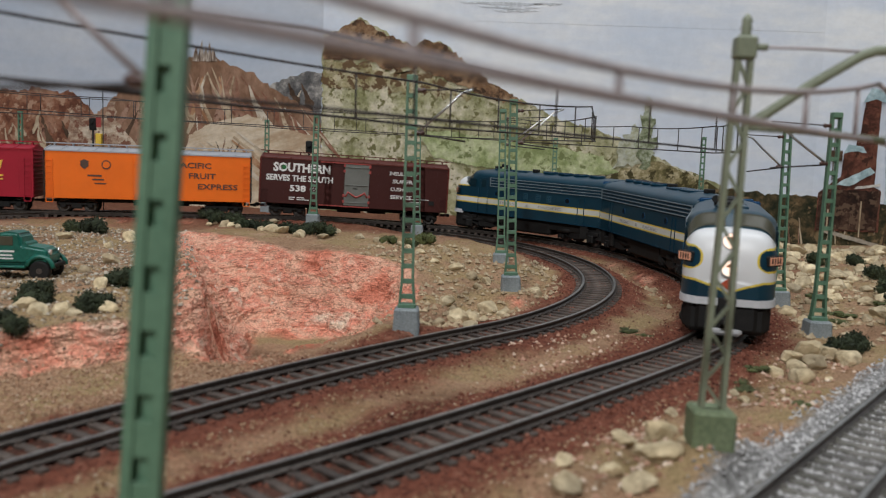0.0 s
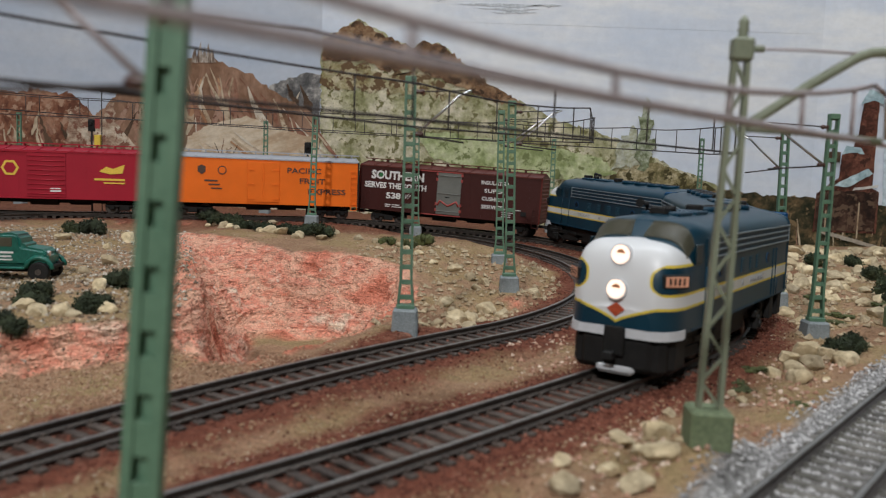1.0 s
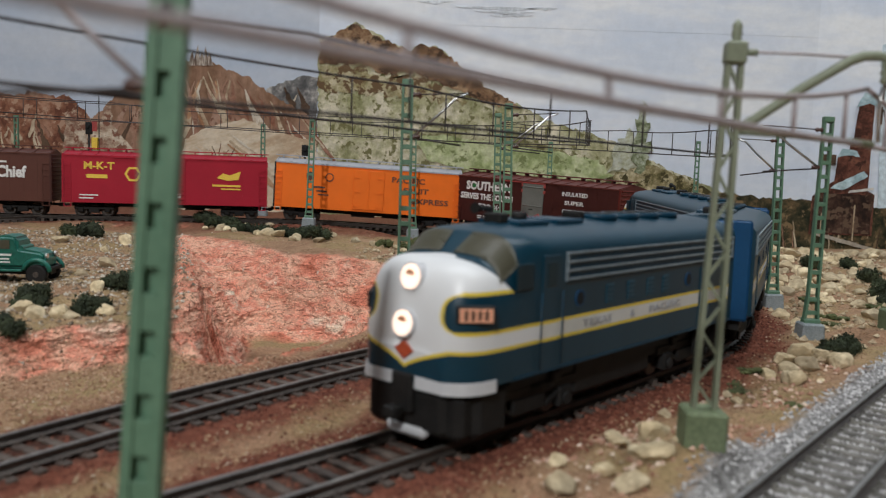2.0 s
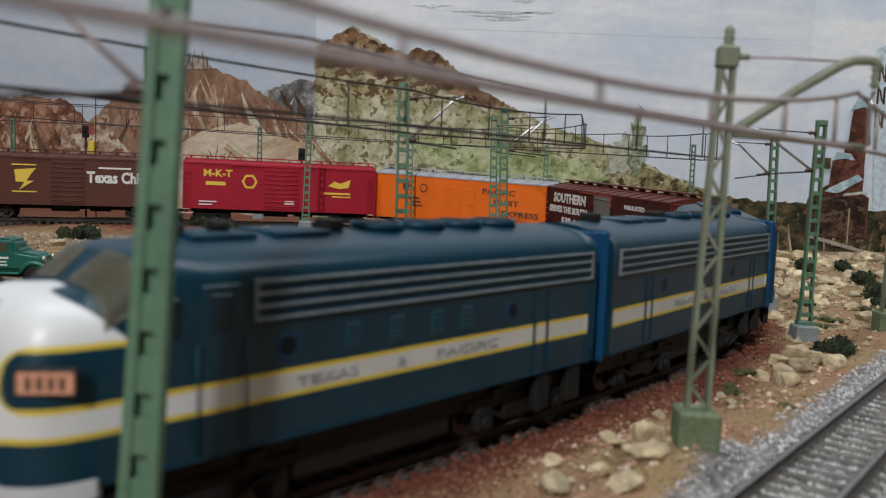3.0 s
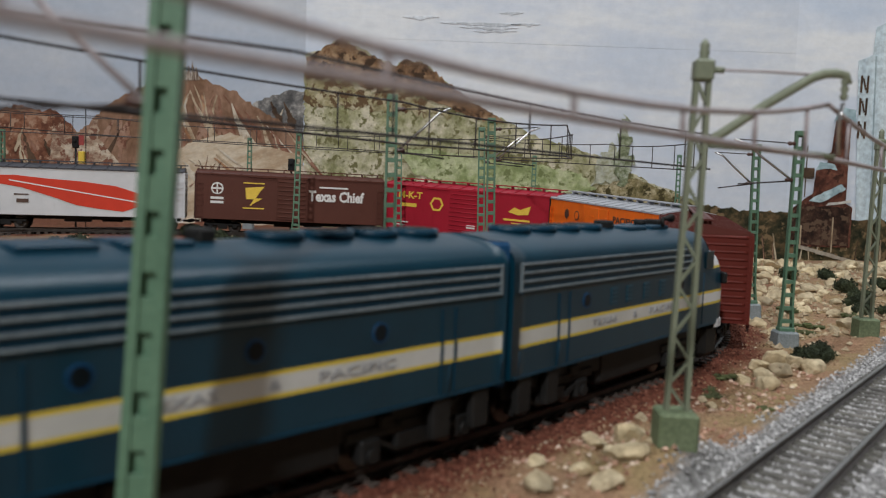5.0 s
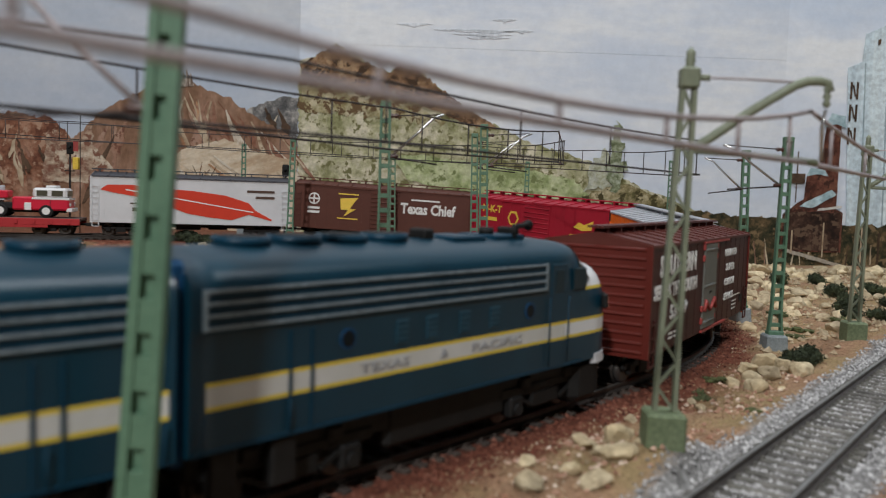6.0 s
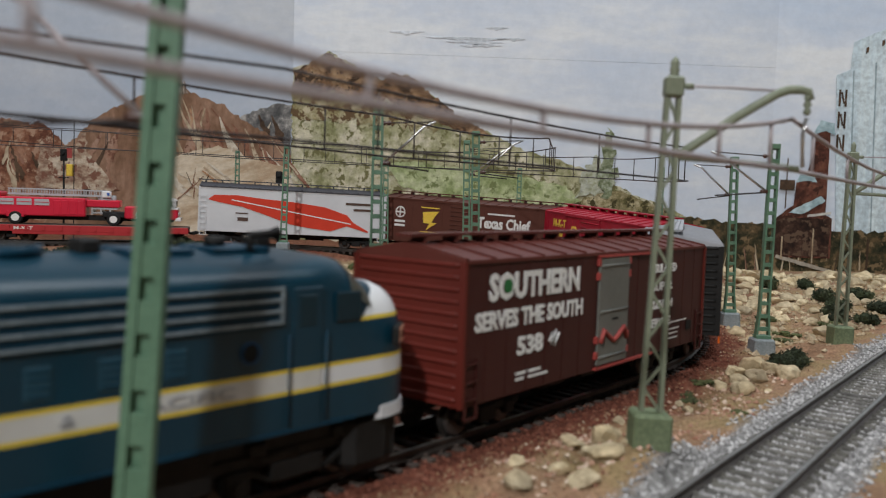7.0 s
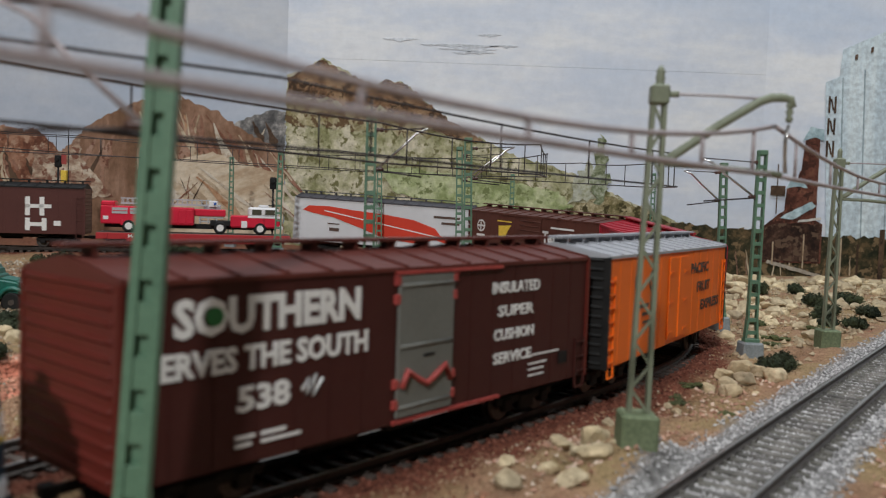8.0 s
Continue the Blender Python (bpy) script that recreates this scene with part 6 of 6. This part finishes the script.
def diesel(cab, half, label):
    root = empty("diesel_locomotive", at(0, 0, 0), label, "locomotive", "locomotives of the freight train")
    stations = [0, 0.03, 0.08, 0.16, 0.3, 0.5, 0.75, 1.1, 1.6, 2.4, 3.4, 4.6, 6, 7.6, 9.4, 11.4, 12.8, 13.5, 14.2, 15.5, 17, 18.5, 19.8, 20.5, 21.5, 23, 25, 28, 32, 36, 44, 52] if cab else [0, 2, 10, 30]
    stations += list(np.linspace(60, half * 2, 16))
    bm = bmesh.new()
    rings = [[bm.verts.new((half - d, y, z)) for y, z in loco_ring(d, cab)] for d in stations]
    for a, b in zip(rings, rings[1:]):
        for i in range(len(a) - 1):
            bm.faces.new((a[i], a[i + 1], b[i + 1], b[i])).smooth = True
    bm.faces.new(rings[0])
    bm.faces.new(rings[-1][::-1])
    part("body", bm, M_LIVERY_CAB if cab else M_LIVERY, root)
    part("end_plate", box(-half - 1.2, -half + 0.1, -17.2, 17.2, 13.5, 51.2, 0.8), M_BLUE_END, root)
    if not cab:
        part("end_plate", box(half - 0.1, half + 1.2, -17.2, 17.2, 13.5, 51.2, 0.8), M_BLUE_END, root)
    front = half - (40 if cab else 4)
    for sy in (-1, 1):
        y = sy * LOCO_W
        # air intake grille: blue recess, bars coloured pale for their highlights
        g = part("grille", box(-half + 3, front, min(y, y + sy * 0.15), max(y, y + sy * 0.15), 37.6, 46.0, 0.05), M_BLUE, root)
        for z in (45.5, 43.25, 41.0, 38.7):
            part("grille_bar", box(-half + 3, front, min(y, y + sy * 0.75), max(y, y + sy * 0.75), z - 0.28, z + 0.28), M_GRILLE, g)
        for x in (-half + 3, front):
            part("grille_end", box(x - 0.3, x + 0.3, min(y, y + sy * 0.7), max(y, y + sy * 0.7), 38.3, 45.9), M_GRILLE, g)
        for x in ((35.6, 3.3, -28.1) if not cab else (28.3, -38.0)):
            p = part("porthole", disc(x, y - sy * 0.2, 33.2, (0, sy, 0), 2.3, 0.45, 20), M_BLUE_END, root)
            part("porthole_glass", disc(x, y - sy * 0.1, 33.2, (0, sy, 0), 1.8, 0.45, 20), M_GLASS_DARK, p)
        for x in ((12.5, 0.5, -11.5, -21.5) if cab else ()):
            v = part("side_filter", box(x - 2.1, x + 2.1, min(y, y + sy * 0.25), max(y, y + sy * 0.25), 30.2, 35.8, 0.1), M_FILTER, root)
            for k in range(4):
                part("filter_slat", box(x - 1.8, x + 1.8, min(y, y + sy * 0.4), max(y, y + sy * 0.4), 30.8 + k * 1.3, 31.2 + k * 1.3), M_BLUE, v)
        for x in ((-47.8, -52.4, 44.0, 48.6) if not cab else (-47.5, -53.0)):
            part("door_post", box(x - 0.35, x + 0.35, min(y, y + sy * 0.3), max(y, y + sy * 0.3), SILL + 0.4, 36.5), M_BLUE, root)
        for x in (-half + 22, -half + 2.5):
            part("grab_iron", tube([(x, y + sy * 0.8, SILL + 1), (x, y + sy * 0.9, 23.0)], 0.2, 5), M_BLUE, root)
        part("sill_bead", box(-half + 1, half - (19 if cab else 1), min(y, y + sy * 0.3), max(y, y + sy * 0.3), SILL, SILL + 0.7), M_BLUE, root)
        lettering("TEXAS", -sy * -30 - 4, -sy * -15 - 4, 25.1, 27.1, y + sy * 0.1, sy, M_SILVERTXT, root, 0.0)
        lettering("&", -sy * -4 - 4, -sy * -1.5 - 4, 25.1, 27.1, y + sy * 0.1, sy, M_SILVERTXT, root, 0.0)
        lettering("PACIFIC", -sy * 8 - 4, -sy * 29 - 4, 25.1, 27.1, y + sy * 0.1, sy, M_SILVERTXT, root, 0.0)
        for x in (-half + 8, -half + 22):
            part("step", box(x - 3, x + 3, min(y - sy * 3, y - sy * 0.6), max(y - sy * 3, y - sy * 0.6), 5.5, SILL - 0.3, 0.4), M_BLACK, root)
    # roof: fans, hatches, exhausts
    for x in ((-52, -38, -24, -10) if cab else (-56, -42, -28, -14)):
        f = part("roof_fan", disc(x, 0, 52.0, (0, 0, 1), 6.2, 2.0, 24), M_BLUE, root)
        part("fan_grid", disc(x, 0, 53.9, (0, 0, 1), 5.0, 0.3, 16), M_BLACK, f)
    for x in (16, 34):
        part("roof_hatch", box(x - 7, x + 7, -7, 7, 51.6, 53.1, 0.4), M_BLUE, root)
    for x in (4, 52 - (10 if cab else 0)):
        part("exhaust", box(x - 2, x + 2, -3, 3, 52.0, 55.0, 0.5), M_BLACK, root)
    part("fuel_tank", box(-22, 24, -15, 15, 4.4, SILL - 0.2, 1.5), M_BLACK, root)
    part("underframe", box(-half + 2, half - (8 if cab else 2), -14.5, 14.5, 9.5, SILL + 0.3), M_BLACK, root)
    for sy in (-1, 1):
        for x in (-34, 38):
            part("air_tank", tube([(x - 6, sy * 13, 10), (x - 5.4, sy * 13, 10), (x + 5.4, sy * 13, 10), (x + 6, sy * 13, 10)], 2, 12, [1.2, 2.2, 2.2, 1.2]), M_BLACK, root)
    for x in (-half + 27, half - 32):
        bogie(root, x, 31, True)
    couplers(root, half)
    if cab:
        nose_fittings(root, half)
    return root


M_GLASS_DARK = mixed("porthole_glass", (0.002, 0.006, 0.009), (0.004, 0.009, 0.013), 80, 0.4, spec=0.2)
M_SIDE_GLASS = mixed("side_glass", (0.004, 0.02, 0.03), (0.007, 0.028, 0.04), 80, 0.3, spec=0.3, fine=0.05)
M_FILTER = mixed("filter_blue_grey", (0.010, 0.055, 0.085), (0.016, 0.07, 0.105), 90, 0.5, fine=0.08)
# blue bars lightened: the specular highlight is put into the colour
M_GRILLE = mixed("grille_bar_highlight", (0.17, 0.22, 0.25), (0.24, 0.29, 0.32), 80, 0.4, 0.2)
M_SILVERTXT = mixed("silver_lettering", (0.28, 0.29, 0.31), (0.34, 0.35, 0.37), 100, 0.5)
M_BUMPER = mixed("pilot_silver", (0.5, 0.51, 0.53), (0.56, 0.57, 0.59), 80, 0.45, fine=0.05)
M_BRASS_GLINT = mixed("brass_glint", (0.45, 0.2, 0.09), (0.6, 0.3, 0.15), 200, 0.4)
M_DIAMOND = mixed("emblem_red", (0.35, 0.05, 0.02), (0.45, 0.08, 0.03), 100, 0.5)


def shell_patch(half, d0, d1, a0, a1, off, nd=6, na=6):
    """A piece that follows the nose shell, between two distances behind the nose and two turns round the body."""
    bm = bmesh.new()
    rows = []
    for i in range(nd + 1):
        d = d0 + (d1 - d0) * i / nd
        ring = loco_ring(d, True, off, 720)
        rows.append([bm.verts.new((half - d, *ring[int(round((a0 + (a1 - a0) * j / na) * 4))])) for j in range(na + 1)])
    for a, b in zip(rows, rows[1:]):
        for j in range(na):
            bm.faces.new((a[j], a[j + 1], b[j + 1], b[j])).smooth = True
    bmesh.ops.solidify(bm, geom=bm.faces[:], thickness=0.4)
    return bm


def nose_fittings(root, half):
    for a0, a1 in ((35, 89.5), (90.5, 145)):
        part("windscreen", shell_patch(half, 14.0, 20.3, a0, a1, 0.22, 6, 16), M_GLASS, root)
    for sy in (-1, 1):
        y = sy * LOCO_W
        part("cab_window", box(half - 25.5, half - 18.5, min(y - sy * 0.5, y + sy * 0.12), max(y - sy * 0.5, y + sy * 0.12), 37.4, 43.8, 0.2), M_SIDE_GLASS, root)
        door = part("cab_door", box(half - 37.0, half - 29.5, min(y - sy * 0.5, y + sy * 0.25), max(y - sy * 0.5, y + sy * 0.25), SILL + 0.5, 45.4, 0.2), M_LIVERY, root)
        part("door_window", box(half - 35.6, half - 31.0, min(y, y + sy * 0.4), max(y, y + sy * 0.4), 37.2, 43.8, 0.2), M_SIDE_GLASS, door)
        part("handrail", tube([(half - 28.6, y + sy * 0.7, 17), (half - 28.6, y + sy * 0.7, 36)], 0.22), M_BLUE, root)
        part("handrail", tube([(half - 38.2, y + sy * 0.7, 17), (half - 38.2, y + sy * 0.7, 36)], 0.22), M_BLUE, root)
        w = loco_section(5.2, True)[0]
        nb = part("number_board", box(-4.6, 4.6, -0.9, 0.9, -2.2, 2.2, 0.5), M_BLACK, root, m=at(half - 5.4, sy * (w - 0.2), 32.9, -sy * 40))
        part("board_face", box(-3.9, 3.9, min(0.5 * sy, 1.0 * sy), max(0.5 * sy, 1.0 * sy), -1.6, 1.6), M_LAMP_SOFT, nb)
        for k in (-2.4, -0.8, 0.8, 2.4):
            part("lettering_bar", box(k - 0.4, k + 0.4, min(0.95 * sy, 1.1 * sy), max(0.95 * sy, 1.1 * sy), -1.1, 1.1), M_BLACK, nb)
    for z, d in ((39.9, 1.9), (29.0, -0.4)):
        lens = part("headlight_ring", disc(half - d - 2.5, 0, z, (1, 0, 0.12), 3.5, 3.2, 24), M_BUMPER, root)
        part("headlight", disc(half - d + 0.2, 0, z + 0.3, (1, 0, 0.12), 3.0, 0.8, 24), M_LAMP, lens)
        # flat orange-brown crescent added for the brass reflection inside the lamp
        part("bulb_shade", slab([(0.2 + 1.5 * math.cos(a), z + 0.5 + 1.7 * math.sin(a)) for a in np.linspace(0.2, 2.9, 9)], -0.1, 0.1), M_BRASS_GLINT, lens, m=at(half - d + 1.15, 0, 0, 90))
    part("emblem", slab([(-3.0, 22.9), (0, 25.2), (3.0, 22.9), (0, 20.6)], -0.25, 0.25), M_DIAMOND, root, m=at(half + 0.25, 0, 0, 90))
    for s in (-1, 1):
        b = bmesh.new()
        plan = [(half + 0.5, s * 4.0)] + [(half + 0.4 - d, s * (loco_section(d, True)[0] + 0.5)) for d in (0.2, 0.6, 1.2, 2, 3, 4.5, 6.5, 9, 12)]
        plan = [q for q in plan if abs(q[1]) >= 4.0]
        rows = [[b.verts.new((x - inset, y - s * inset, z)) for inset, z in ((0, 14.1), (0.2, 17.0), (1.2, 17.2), (1.2, 13.9))] for x, y in plan]
        for a, c in zip(rows, rows[1:]):
            for k in range(4):
                b.faces.new((a[k], a[(k + 1) % 4], c[(k + 1) % 4], c[k])).smooth = False
        b.faces.new(rows[0])
        b.faces.new(rows[-1])
        bmesh.ops.recalc_face_normals(b, faces=b.faces)
        part("bumper_strip", b, M_BUMPER, root)
    p = bmesh.new()
    add_box(p, half - 20, half - 6.5, -17.2, 17.2, 2.0, SILL, 2.2)
    add_box(p, half - 9, half - 2.5, -15.6, 15.6, 2.2, 14.2, 1.8)
    add_box(p, half - 8, half - 0.8, -12.0, 12.0, 3.0, 14.2, 1.5)
    part("pilot", p, M_BLACK, root)
    plow = bmesh.new()
    add_box(plow, half - 4, half - 0.2, -6.5, 6.5, 1.6, 5.2, 1.2)
    part("pilot_footboard", plow, M_BUMPER, root)
    part("coupler_pocket", box(half - 4, half + 1.2, -3.4, 3.4, 8, 17.4, 0.5), M_BLACK, root)
    part("horn", tube([(half - 40, -7, 52.5), (half - 40, -7, 55.5), (half - 35, -7, 55.8), (half - 33, -7, 55.8)], 1, 8, [0.8, 0.8, 0.9, 1.7]), M_BLACK, root)
    part("beacon", disc(half - 44, 0, 52.6, (0, 0, 1), 2.2, 2.4, 12), M_BLACK, root)


HALF_A, HALF_B = 75.5, 71.5
engine_a = diesel(True, HALF_A, "blue and white diesel locomotive with lit headlights")
engine_b = diesel(False, HALF_B, "blue cabless diesel booster unit with white stripe")
engine_c = copy_thing(engine_a, at(0, 0, 0))
tagged(engine_c, "blue and white diesel locomotive coupled nose rearward")
# each vehicle with the place of its middle behind the leading nose, its bogie spacing, and whether it runs nose rearward
TRAIN = [(engine_a, 78.0, 97.0, False), (engine_b, 231.3, 90.0, False), (engine_c, 379.8, 97.0, True)]
CARS = [f() for f in (southern_car, reefer_car, katy_car, chief_car, feather_car)]
FLAT = flat_car()
FIRE = fire_engine()
CARS += [FLAT, nh_car()]
TRAIN += [(c, 548.95 + 166.3 * i, 113.6, False) for i, c in enumerate(CARS)]


# ---- movement ----
def train_nose(t):
    """Station of the leading nose on the outer line, which it runs down."""
    return 400 - np.interp(t, (0, 1, 1.5, 3, 4.7, 6, 6.5, 7, 7.5, 8), (-129.5, -39.5, 6.0, 146.5, 302.8, 420.0, 465.0, 508.9, 553.8, 598.6))


def motions():
    times = [i * 0.25 for i in range(33)]
    ticks = [i / 15 for i in range(121)]
    for thing, mid, base, reverse in TRAIN:
        rows, headings = [], []
        for t in times:
            s = train_nose(t) + mid
            a, b = LINE_A.at(s - base / 2), LINE_A.at(s + base / 2)
            d = a - b
            m = Matrix.Translation((a + b) / 2 * MM) @ d.to_track_quat("X", "Z").to_matrix().to_4x4()
            rows.append((t, m @ pose(0, 0, 0, 0, 0, 180 if reverse else 0)))
            headings.append(math.degrees(math.atan2(d.y, d.x)))
        walk(thing, rows)
        if thing is FLAT:
            walk(FIRE, rows)
        # bogies follow the curve, wheels roll
        for bog in [c for c in thing.children if c.name.startswith("bogie")]:
            x = bog.matrix_basis.translation.x / MM
            turns = []
            for t, h in zip(times[::2], headings[::2]):
                ahead = -x if reverse else x
                yaw = (LINE_A.turn(train_nose(t) + mid - ahead) + 180 - h + 180) % 360 - 180
                turns.append((t, at(x, 0, 0, yaw)))
            walk(bog, turns)
            for wheel in bog.children:
                wx = wheel.matrix_basis.translation.x / MM
                way = -1 if reverse else 1
                walk(wheel, [(t, at(wx, 0, 4.8) @ pose(0, 0, 0, 0, way * math.degrees((train_nose(0) - train_nose(t)) / 4.8), 0)) for t in ticks])


motions()
